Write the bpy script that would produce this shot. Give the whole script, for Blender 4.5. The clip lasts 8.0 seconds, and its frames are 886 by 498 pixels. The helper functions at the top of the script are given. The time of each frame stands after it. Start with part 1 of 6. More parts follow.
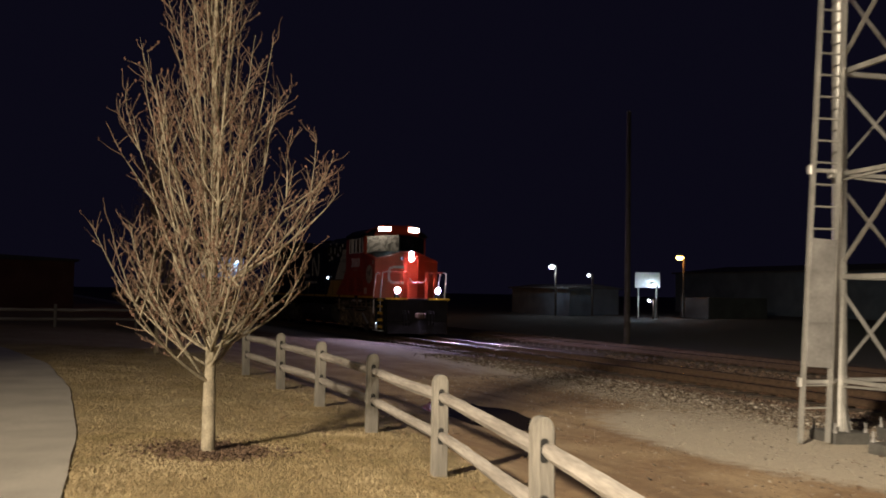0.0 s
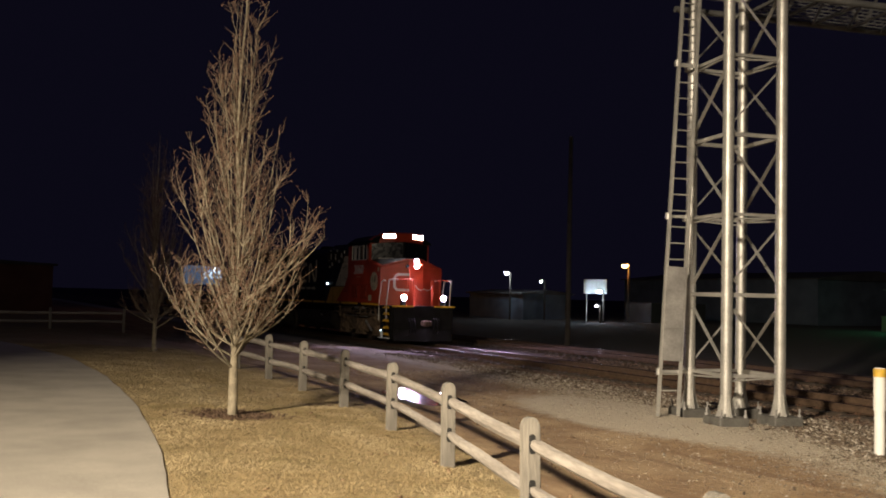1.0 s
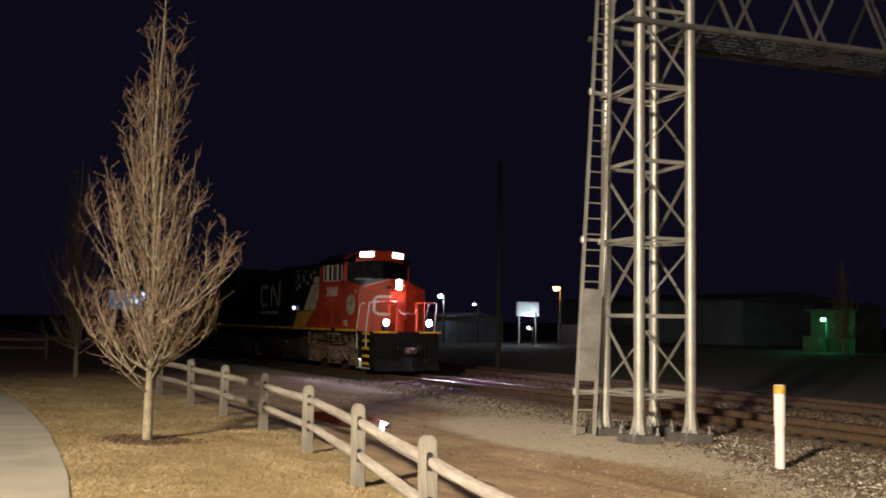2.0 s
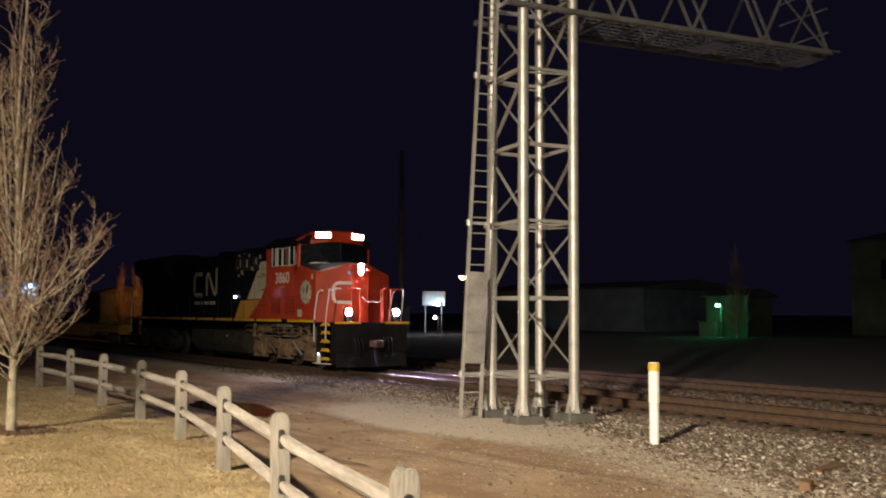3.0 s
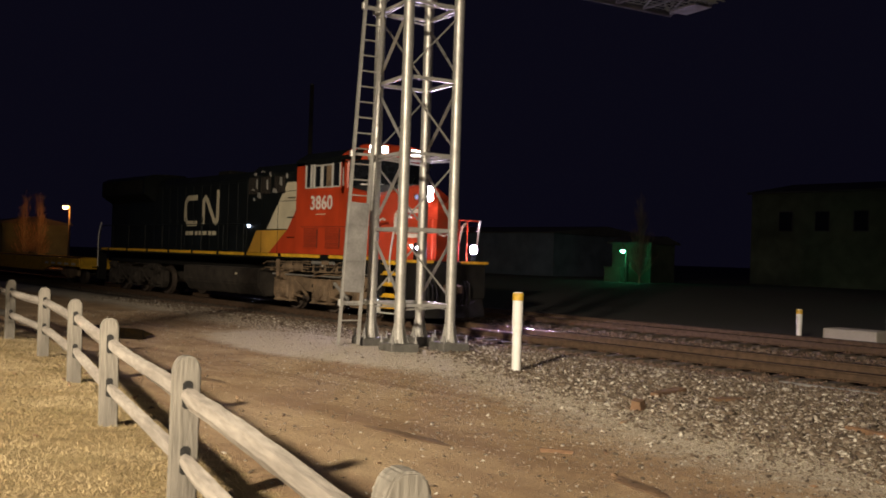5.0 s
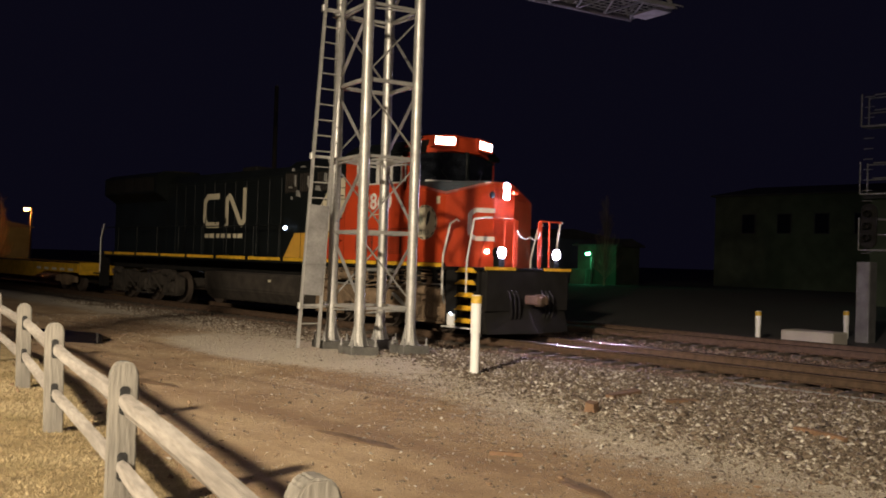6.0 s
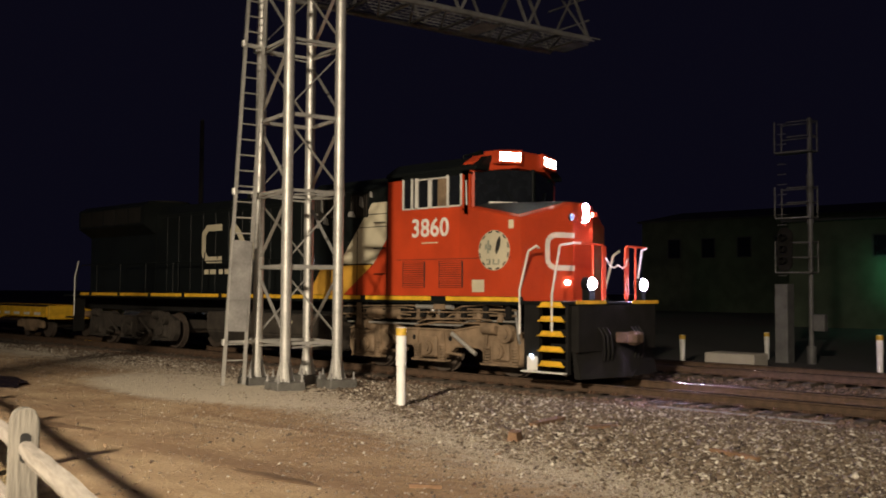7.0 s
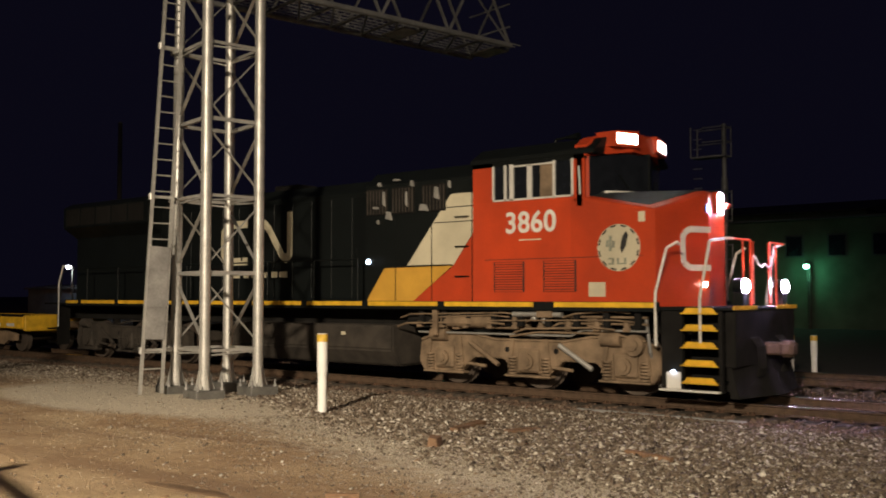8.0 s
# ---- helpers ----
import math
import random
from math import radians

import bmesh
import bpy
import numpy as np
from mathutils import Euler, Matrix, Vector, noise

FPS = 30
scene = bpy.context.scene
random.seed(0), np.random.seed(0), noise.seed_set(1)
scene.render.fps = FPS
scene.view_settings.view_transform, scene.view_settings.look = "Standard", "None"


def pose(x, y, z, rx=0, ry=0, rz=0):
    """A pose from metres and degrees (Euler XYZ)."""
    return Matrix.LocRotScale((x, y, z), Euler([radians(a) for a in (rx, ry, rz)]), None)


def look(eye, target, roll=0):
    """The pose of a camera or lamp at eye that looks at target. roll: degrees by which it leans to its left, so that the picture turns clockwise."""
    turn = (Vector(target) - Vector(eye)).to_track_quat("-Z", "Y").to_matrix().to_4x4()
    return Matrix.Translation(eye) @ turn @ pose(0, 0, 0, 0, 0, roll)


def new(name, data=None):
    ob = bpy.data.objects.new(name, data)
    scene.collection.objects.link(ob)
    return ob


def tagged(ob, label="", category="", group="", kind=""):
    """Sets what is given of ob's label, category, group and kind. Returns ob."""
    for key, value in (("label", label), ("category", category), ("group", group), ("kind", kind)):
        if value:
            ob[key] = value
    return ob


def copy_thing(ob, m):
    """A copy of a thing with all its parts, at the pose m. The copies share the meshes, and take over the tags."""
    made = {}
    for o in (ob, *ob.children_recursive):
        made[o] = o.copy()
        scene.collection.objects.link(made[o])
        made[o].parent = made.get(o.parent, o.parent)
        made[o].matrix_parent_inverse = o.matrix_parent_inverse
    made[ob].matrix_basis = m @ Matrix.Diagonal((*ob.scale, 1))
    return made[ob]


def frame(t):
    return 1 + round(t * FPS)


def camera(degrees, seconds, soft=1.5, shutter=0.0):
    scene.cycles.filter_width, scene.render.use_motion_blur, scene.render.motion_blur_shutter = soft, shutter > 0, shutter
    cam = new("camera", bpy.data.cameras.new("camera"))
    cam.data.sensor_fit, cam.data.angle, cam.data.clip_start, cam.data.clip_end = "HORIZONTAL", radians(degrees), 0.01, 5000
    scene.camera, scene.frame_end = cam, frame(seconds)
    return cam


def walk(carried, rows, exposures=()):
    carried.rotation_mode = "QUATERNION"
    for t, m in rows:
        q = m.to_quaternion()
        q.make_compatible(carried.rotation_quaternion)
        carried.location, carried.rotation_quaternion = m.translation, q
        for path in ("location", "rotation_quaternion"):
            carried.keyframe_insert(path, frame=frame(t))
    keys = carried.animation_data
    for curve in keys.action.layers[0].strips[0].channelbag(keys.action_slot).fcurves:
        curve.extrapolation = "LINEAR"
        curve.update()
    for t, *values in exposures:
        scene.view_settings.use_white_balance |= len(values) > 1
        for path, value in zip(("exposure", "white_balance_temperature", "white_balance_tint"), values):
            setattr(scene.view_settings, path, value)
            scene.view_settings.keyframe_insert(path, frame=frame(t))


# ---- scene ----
# World: metres, y along the track, x across it, z = 0 at the rail heads.
cam = camera(50.2, 8.0, soft=1.8, shutter=0.35)
START = [
    (0.0, pose(-16.03, 5.70, 1.93, 92.6, -1.06, -24.6)),
    (0.5, pose(-16.93, 3.44, 2.0, 92.67, -1.54, -25.87)),
    (1.0, pose(-17.79, 1.5, 2.115, 92.8, -1.39, -26.87)),
]
PATH = [
    (2.5, (-17.411, 1.062, 2.092), (-16.322, 2.731, 2.255), 0.6),
    (3, (-17.146, 0.938, 1.967), (-15.975, 2.554, 2.101), 0.3),
    (3.5, (-16.977, 0.82, 1.806), (-15.747, 2.394, 1.891), 0.6),
    (4, (-16.885, 0.647, 1.748), (-15.626, 2.201, 1.796), 1.0),
    (4.5, (-16.771, 0.386, 1.731), (-15.489, 1.921, 1.756), 1.5),
    (6, (-16.566, 0.107, 1.754), (-15.213, 1.58, 1.778), 1.8),
    (6.5, (-16.517, 0.022, 1.761), (-15.123, 1.455, 1.814), 1.2),
    (7, (-16.499, -0.064, 1.784), (-15.049, 1.31, 1.875), 0.4),
    (7.5, (-16.525, -0.132, 1.819), (-15.019, 1.18, 1.916), 0.0),
    (8, (-16.449, -0.146, 1.827), (-14.897, 1.112, 1.924), -0.1),
]
walk(cam, START + [(t, look(eye, target, roll)) for t, eye, target, roll in PATH], [(0.0, 0.17), (1.0, 0.15), (2.4, 0.32), (3.2, 0.3), (4.3, 0.0), (8.0, 0.0)])

# the train: seconds and the y of its nose
NOSE = [(0.0, 44.6), (2.5, 32.4), (4.5, 22.95), (6.5, 14.2), (8.0, 7.2)]


# ---- world and light ----
world = bpy.data.worlds.new("night_sky")
scene.world = world
world.use_nodes = True
wbg = world.node_tree.nodes["Background"]
wbg.inputs[0].default_value = (0.33, 0.29, 0.75, 1)
wbg.inputs[1].default_value = 0.0088


def lamp(name, kind, place, target, power, colour, size=0.3, spread=180):
    data = bpy.data.lights.new(name, kind)
    data.energy, data.color = power, colour
    if kind == "AREA":
        data.shape, data.size, data.spread = "DISK", size, radians(spread)
    else:
        data.shadow_soft_size = size
    ob = new(name, data)
    ob.matrix_world = look(place, target)
    return ob


STREET = (-37.0, -5.2, 13.2)
lamp("street_lamp_light", "AREA", STREET, (-15.1, 8.9, 0), 2050, (1.0, 0.83, 0.61), 1.5, 52)
# unseen second lamp, added as fill to lift the shadows and the hood side
FILL_PLACE = (-27.0, -25.0, 11.0)
lamp("far_street_lamp_light", "AREA", FILL_PLACE, (-8.0, 10.0, 0), 620, (1.0, 0.83, 0.61), 0.9, 100)


# ---- materials ----
def mat(name, colour, rough=0.7, metal=0.0, var=0.25, scale=6.0, fine=60.0, bump=0.15, dark=None, coat=0.0, stain=0.35):
    """A surface with stains at a large scale, grain at a small one, and fine relief."""
    m = bpy.data.materials.new(name)
    m.use_nodes = True
    nt = m.node_tree
    b = nt.nodes["Principled BSDF"]
    co = nt.nodes.new("ShaderNodeTexCoord")
    n1, n2 = nt.nodes.new("ShaderNodeTexNoise"), nt.nodes.new("ShaderNodeTexNoise")
    for n, sc in ((n1, scale), (n2, fine)):
        nt.links.new(co.outputs["Object"], n.inputs["Vector"])
        n.inputs["Scale"].default_value, n.inputs["Detail"].default_value = sc, 6
    dark = dark or tuple(c * (1 - stain) for c in colour)
    mix = nt.nodes.new("ShaderNodeMix")
    mix.data_type = "RGBA"
    ramp = nt.nodes.new("ShaderNodeMapRange")
    ramp.inputs[1].default_value, ramp.inputs[2].default_value = 0.35, 0.68
    nt.links.new(n1.outputs[0], ramp.inputs[0])
    nt.links.new(ramp.outputs[0], mix.inputs[0])
    mix.inputs[6].default_value, mix.inputs[7].default_value = (*colour, 1), (*dark, 1)
    hsv = nt.nodes.new("ShaderNodeHueSaturation")
    val = nt.nodes.new("ShaderNodeMapRange")
    val.inputs[3].default_value, val.inputs[4].default_value = 1 - var, 1 + var
    val.inputs[1].default_value, val.inputs[2].default_value = 0.3, 0.7
    nt.links.new(n2.outputs[0], val.inputs[0])
    nt.links.new(val.outputs[0], hsv.inputs["Value"])
    nt.links.new(mix.outputs[2], hsv.inputs["Color"])
    rnd = nt.nodes.new("ShaderNodeObjectInfo")
    hsv2 = nt.nodes.new("ShaderNodeHueSaturation")
    rv = nt.nodes.new("ShaderNodeMapRange")
    rv.inputs[3].default_value, rv.inputs[4].default_value = 0.9, 1.1
    nt.links.new(rnd.outputs["Random"], rv.inputs[0])
    nt.links.new(rv.outputs[0], hsv2.inputs["Value"])
    nt.links.new(hsv.outputs[0], hsv2.inputs["Color"])
    nt.links.new(hsv2.outputs[0], b.inputs["Base Color"])
    rr = nt.nodes.new("ShaderNodeMapRange")
    rr.inputs[3].default_value, rr.inputs[4].default_value = max(0.03, rough - 0.12), min(1, rough + 0.12)
    nt.links.new(n1.outputs[0], rr.inputs[0])
    nt.links.new(rr.outputs[0], b.inputs["Roughness"])
    b.inputs["Metallic"].default_value = metal
    b.inputs["Coat Weight"].default_value = coat
    if bump:
        bp = nt.nodes.new("ShaderNodeBump")
        bp.inputs["Strength"].default_value, bp.inputs["Distance"].default_value = bump, 0.02
        nt.links.new(n2.outputs[0], bp.inputs["Height"])
        nt.links.new(bp.outputs[0], b.inputs["Normal"])
    return m


def glow(name, colour, strength):
    m = bpy.data.materials.new(name)
    m.use_nodes = True
    b = m.node_tree.nodes["Principled BSDF"]
    b.inputs["Base Color"].default_value = (*colour, 1)
    b.inputs["Emission Color"].default_value = (*colour, 1)
    b.inputs["Emission Strength"].default_value = strength
    return m


def wood_mat(name, light, dark, stretch=(1, 1, 0.12)):
    """Weathered wood, its grain along z or along the given stretch."""
    m = mat(name, light, 0.85, dark=dark, scale=5, fine=40, var=0.3, bump=0.5)
    nt = m.node_tree
    mp = nt.nodes.new("ShaderNodeMapping")
    mp.inputs["Scale"].default_value = stretch
    co = [n for n in nt.nodes if n.type == "TEX_COORD"][0]
    nt.links.new(co.outputs["Object"], mp.inputs["Vector"])
    for n in nt.nodes:
        if n.type == "TEX_NOISE":
            nt.links.new(mp.outputs[0], n.inputs["Vector"])
    return m


GALV = mat("galvanised_steel", (0.52, 0.51, 0.48), 0.45, 0.55, var=0.12, scale=3, fine=25, bump=0.05, stain=0.25)
GALV_DULL = mat("dull_galvanised_plate", (0.33, 0.32, 0.31), 0.6, 0.3, var=0.12, scale=3, fine=25, bump=0.05)
BASE_STEEL = mat("dirty_base_steel", (0.13, 0.125, 0.115), 0.7, 0.2, scale=4)
# darker galvanised copy: the weak light on arm and mast is in its colour
SHADED_GALV = mat("shaded_galvanised_steel", (0.16, 0.16, 0.16), 0.6, 0.3, var=0.15, scale=3, fine=25, bump=0.05)
POST_WOOD = wood_mat("weathered_post_wood", (0.27, 0.25, 0.215), (0.13, 0.12, 0.105))
RAIL_WOOD = wood_mat("weathered_rail_wood", (0.42, 0.385, 0.345), (0.23, 0.205, 0.18), (1, 0.12, 1))
WHITE_PVC = mat("white_plastic", (0.82, 0.81, 0.78), 0.5, var=0.05, scale=3, stain=0.15, bump=0.02)
YELLOW_CAP = mat("yellow_plastic", (0.75, 0.48, 0.06), 0.5, var=0.08)
MARK_GREY = mat("faded_grey_green_print", (0.28, 0.30, 0.24), 0.6)
# dark print, and the black painted where slots and slats hold shade
MARK_DARK = mat("dark_print_and_shade", (0.02, 0.02, 0.02), 0.6)
RAIL_SIDE = mat("rusty_rail_steel", (0.115, 0.072, 0.045), 0.8, 0.2, scale=8)
RAIL_HEAD = mat("polished_rail_head", (0.62, 0.60, 0.60), 0.2, 1.0, var=0.05, scale=2, bump=0.02)
TIE_WOOD = wood_mat("creosoted_tie_wood", (0.10, 0.075, 0.055), (0.04, 0.032, 0.026), (0.12, 1, 1))
SPIKE = mat("rusty_tie_plate", (0.14, 0.08, 0.05), 0.8, 0.3)
CONCRETE = mat("old_concrete", (0.42, 0.39, 0.34), 0.85, scale=1.3, fine=90, stain=0.22, bump=0.2)
RED = mat("red_loco_paint", (0.56, 0.062, 0.018), 0.38, var=0.06, scale=1.3, fine=30, bump=0.02, stain=0.22, coat=0.15)
BLACK = mat("black_loco_paint", (0.007, 0.009, 0.009), 0.45, var=0.15, scale=1.2, fine=30, bump=0.03, stain=0.3)
CREAM = mat("cream_loco_paint", (0.66, 0.60, 0.44), 0.45, var=0.06, scale=1.5, stain=0.2, bump=0.02)
GOLD = mat("ochre_loco_paint", (0.60, 0.33, 0.05), 0.45, var=0.08, scale=1.5, stain=0.25, bump=0.02)
YELLOW = mat("yellow_safety_paint", (0.80, 0.47, 0.03), 0.5, var=0.1, scale=5, stain=0.3, bump=0.02)
WHITE = mat("white_loco_paint", (0.75, 0.73, 0.68), 0.5, var=0.06, scale=3, stain=0.2, bump=0.02)
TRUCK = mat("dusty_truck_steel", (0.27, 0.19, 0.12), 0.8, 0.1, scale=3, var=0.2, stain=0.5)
# darker copy of TRUCK, with the shade round the rear truck in its colour
DARK_TRUCK = mat("dark_truck_steel", (0.055, 0.045, 0.036), 0.85, 0.1, scale=3, var=0.25, stain=0.5)
UNDER = mat("grimy_underframe", (0.013, 0.012, 0.011), 0.88, 0.1, scale=3)
WHEEL = mat("worn_wheel_steel", (0.14, 0.11, 0.09), 0.6, 0.5, scale=4)
NOSE_TOP = mat("dark_grey_grip_paint", (0.018, 0.02, 0.022), 0.6, var=0.15, scale=4, fine=80, bump=0.2)
GLASS_DARK = mat("dark_cab_glass", (0.012, 0.014, 0.018), 0.06, var=0.02, bump=0)
for dull in (BLACK, UNDER):
    dull.node_tree.nodes["Principled BSDF"].inputs["Specular IOR Level"].default_value = 0.25
HEAD_GLOW = glow("headlight_glow", (0.80, 0.64, 1.0), 1400)
DITCH_GLOW = glow("ditch_light_glow", (0.80, 0.64, 1.0), 420)
BOARD_GLOW = glow("number_board_glow", (1.0, 0.95, 0.88), 16)
STEP_GLOW = glow("step_light_glow", (0.62, 0.78, 1.0), 26)


# ---- mesh building ----
class Mesh:
    """Gathers vertices and faces of one part."""

    def __init__(self):
        self.v, self.f, self.smooth = [], [], []

    def add(self, verts, faces, smooth=False):
        o = len(self.v)
        self.v += [tuple(p) for p in verts]
        self.f += [tuple(i + o for i in face) for face in faces]
        self.smooth += [smooth] * len(faces)
        return self

    def box(self, lo, hi, bevel=0.0, m=None):
        bm = bmesh.new()
        bmesh.ops.create_cube(bm, size=1)
        c = [(a + b) / 2 for a, b in zip(lo, hi)]
        for v in bm.verts:
            v.co = Vector([c[i] + v.co[i] * (hi[i] - lo[i]) for i in range(3)])
        if bevel:
            bmesh.ops.bevel(bm, geom=bm.edges[:], offset=bevel, segments=1, affect="EDGES")
        if m:
            bmesh.ops.transform(bm, matrix=m, verts=bm.verts)
        bm.verts.index_update()
        self.add([v.co for v in bm.verts], [[v.index for v in f.verts] for f in bm.faces])
        bm.free()
        return self

    def rod(self, p, q, r, n=10, r2=None, cap=True):
        p, q = Vector(p), Vector(q)
        d = (q - p).normalized()
        a = d.orthogonal().normalized()
        b = d.cross(a)
        r2 = r if r2 is None else r2
        vs = []
        for c, rr in ((p, r), (q, r2)):
            vs += [c + (a * math.cos(2 * math.pi * i / n) + b * math.sin(2 * math.pi * i / n)) * rr for i in range(n)]
        self.add(vs, [(i, (i + 1) % n, n + (i + 1) % n, n + i) for i in range(n)], True)
        if cap:
            self.add(vs[:n], [tuple(range(n))[::-1]])
            self.add(vs[n:], [tuple(range(n))])
        return self

    def pipe(self, points, r, n=8):
        for p, q in zip(points, points[1:]):
            self.rod(p, q, r, n)
        return self

    def bar(self, p, q, w, h, up=(0, 0, 1), bevel=0.0):
        """A square bar from p to q, w wide and h high."""
        p, q = Vector(p), Vector(q)
        d = q - p
        yy = d.normalized()
        xx = yy.cross(Vector(up)).normalized()
        zz = xx.cross(yy)
        m = Matrix((xx, yy, zz)).transposed().to_4x4()
        m.translation = (p + q) / 2
        return self.box((-w / 2, -d.length / 2, -h / 2), (w / 2, d.length / 2, h / 2), bevel, m)

    def prism(self, outline, lo, hi, axis="x", bevel=0.0):
        """A flat outline drawn out along an axis from lo to hi."""
        def at(u, v, w):
            return {"x": (w, u, v), "y": (u, w, v), "z": (u, v, w)}[axis]
        n = len(outline)
        bm = bmesh.new()
        a = [bm.verts.new(at(u, v, lo)) for u, v in outline]
        b = [bm.verts.new(at(u, v, hi)) for u, v in outline]
        bm.faces.new(a[::-1]), bm.faces.new(b)
        for i in range(n):
            bm.faces.new((a[i], a[(i + 1) % n], b[(i + 1) % n], b[i]))
        bmesh.ops.recalc_face_normals(bm, faces=bm.faces)
        if bevel:
            bmesh.ops.bevel(bm, geom=bm.edges[:], offset=bevel, segments=2, affect="EDGES")
        bm.verts.index_update()
        self.add([v.co for v in bm.verts], [[v.index for v in f.verts] for f in bm.faces])
        bm.free()
        return self

    def ring(self, c, axis, r_in, r_out, depth, n=24, arc=360, start=0):
        """A flat ring, or part of one, with depth, round an axis x or y."""
        c, pts = Vector(c), []
        ax = Vector((1, 0, 0)) if axis == "x" else Vector((0, 1, 0))
        u = Vector((0, 1, 0)) if axis == "x" else Vector((1, 0, 0))
        full = arc >= 360
        k = n if full else n + 1
        for i in range(k):
            a = radians(start + arc * i / n)
            d = u * math.cos(a) + Vector((0, 0, 1)) * math.sin(a)
            pts += [c + d * r_in, c + d * r_out, c + d * r_out + ax * depth, c + d * r_in + ax * depth]
        faces = []
        for i in range(n):
            j = (i + 1) % k
            for e in range(4):
                faces.append((4 * i + e, 4 * i + (e + 1) % 4, 4 * j + (e + 1) % 4, 4 * j + e))
        if not full:
            faces += [(0, 1, 2, 3), (4 * n + 3, 4 * n + 2, 4 * n + 1, 4 * n)]
        return self.add(pts, faces)

    def ball(self, c, r, n=10, squash=(1, 1, 1)):
        bm = bmesh.new()
        bmesh.ops.create_uvsphere(bm, u_segments=n, v_segments=max(4, n // 2 + 1), radius=r)
        bm.verts.index_update()
        self.add([Vector([v.co[i] * squash[i] for i in range(3)]) + Vector(c) for v in bm.verts], [[v.index for v in f.verts] for f in bm.faces], True)
        bm.free()
        return self

    def data(self, name, material):
        me = bpy.data.meshes.new(name)
        me.from_pydata(self.v, [], self.f)
        me.polygons.foreach_set("use_smooth", self.smooth)
        me.materials.append(material)
        me.update()
        return me


def part(name, mesh, material, parent=None, label=""):
    ob = new(name, mesh.data(name, material))
    if parent:
        ob.parent = parent
    return tagged(ob, label)


def thing(name, label, category, place=(0, 0, 0), group="", kind="", turn=0):
    ob = new(name)
    ob.empty_display_size = 0.2
    ob.matrix_world = pose(*place, 0, 0, turn)
    return tagged(ob, label, category, group, kind)


# ---- ground ----
FENCE = [(-15.0, 2.35), (-14.255, 5.27), (-13.543, 8.19), (-12.79, 11.15), (-12.18, 14.13), (-11.76, 17.15), (-11.6, 19.9), (-11.5, 22.6), (-11.45, 25.6)]


def fence_x(y):
    ys = [p[1] for p in FENCE]
    return float(np.interp(y, ys, [p[0] for p in FENCE])) if y < ys[-1] else -11.45 - 0.02 * (y - ys[-1])


def ground_z(x, y):
    """Height of the ground: the track bed, the ballast shoulder, the dirt and the lawn."""
    z = float(np.interp(x, [-60, -22, -15, -13, -9, -6, -3.2, -1.5, 1.5, 8, 14, 34, 60], [0.35, 0.35, 0.28, 0.18, -0.02, -0.05, -0.12, -0.25, -0.25, -0.28, -0.28, 0.3, 0.4]))
    if -12.5 < x < -2 and -6 < y < 45:
        z += 0.030 * noise.noise((x * 0.5, y * 0.5, 0)) + 0.012 * noise.noise((x * 2.2, y * 2.2, 3))
    if x < -13:
        z += 0.02 * noise.noise((x * 0.8, y * 0.8, 7))
    return z


def steps(lo, hi, fine_lo, fine_hi, d):
    out = list(np.arange(fine_lo, fine_hi + d / 2, d))
    s, a = d, fine_hi
    while a < hi:
        s *= 1.35
        a += s
        out.append(a)
    s, a = d, fine_lo
    while a > lo:
        s *= 1.35
        a -= s
        out.insert(0, a)
    return out


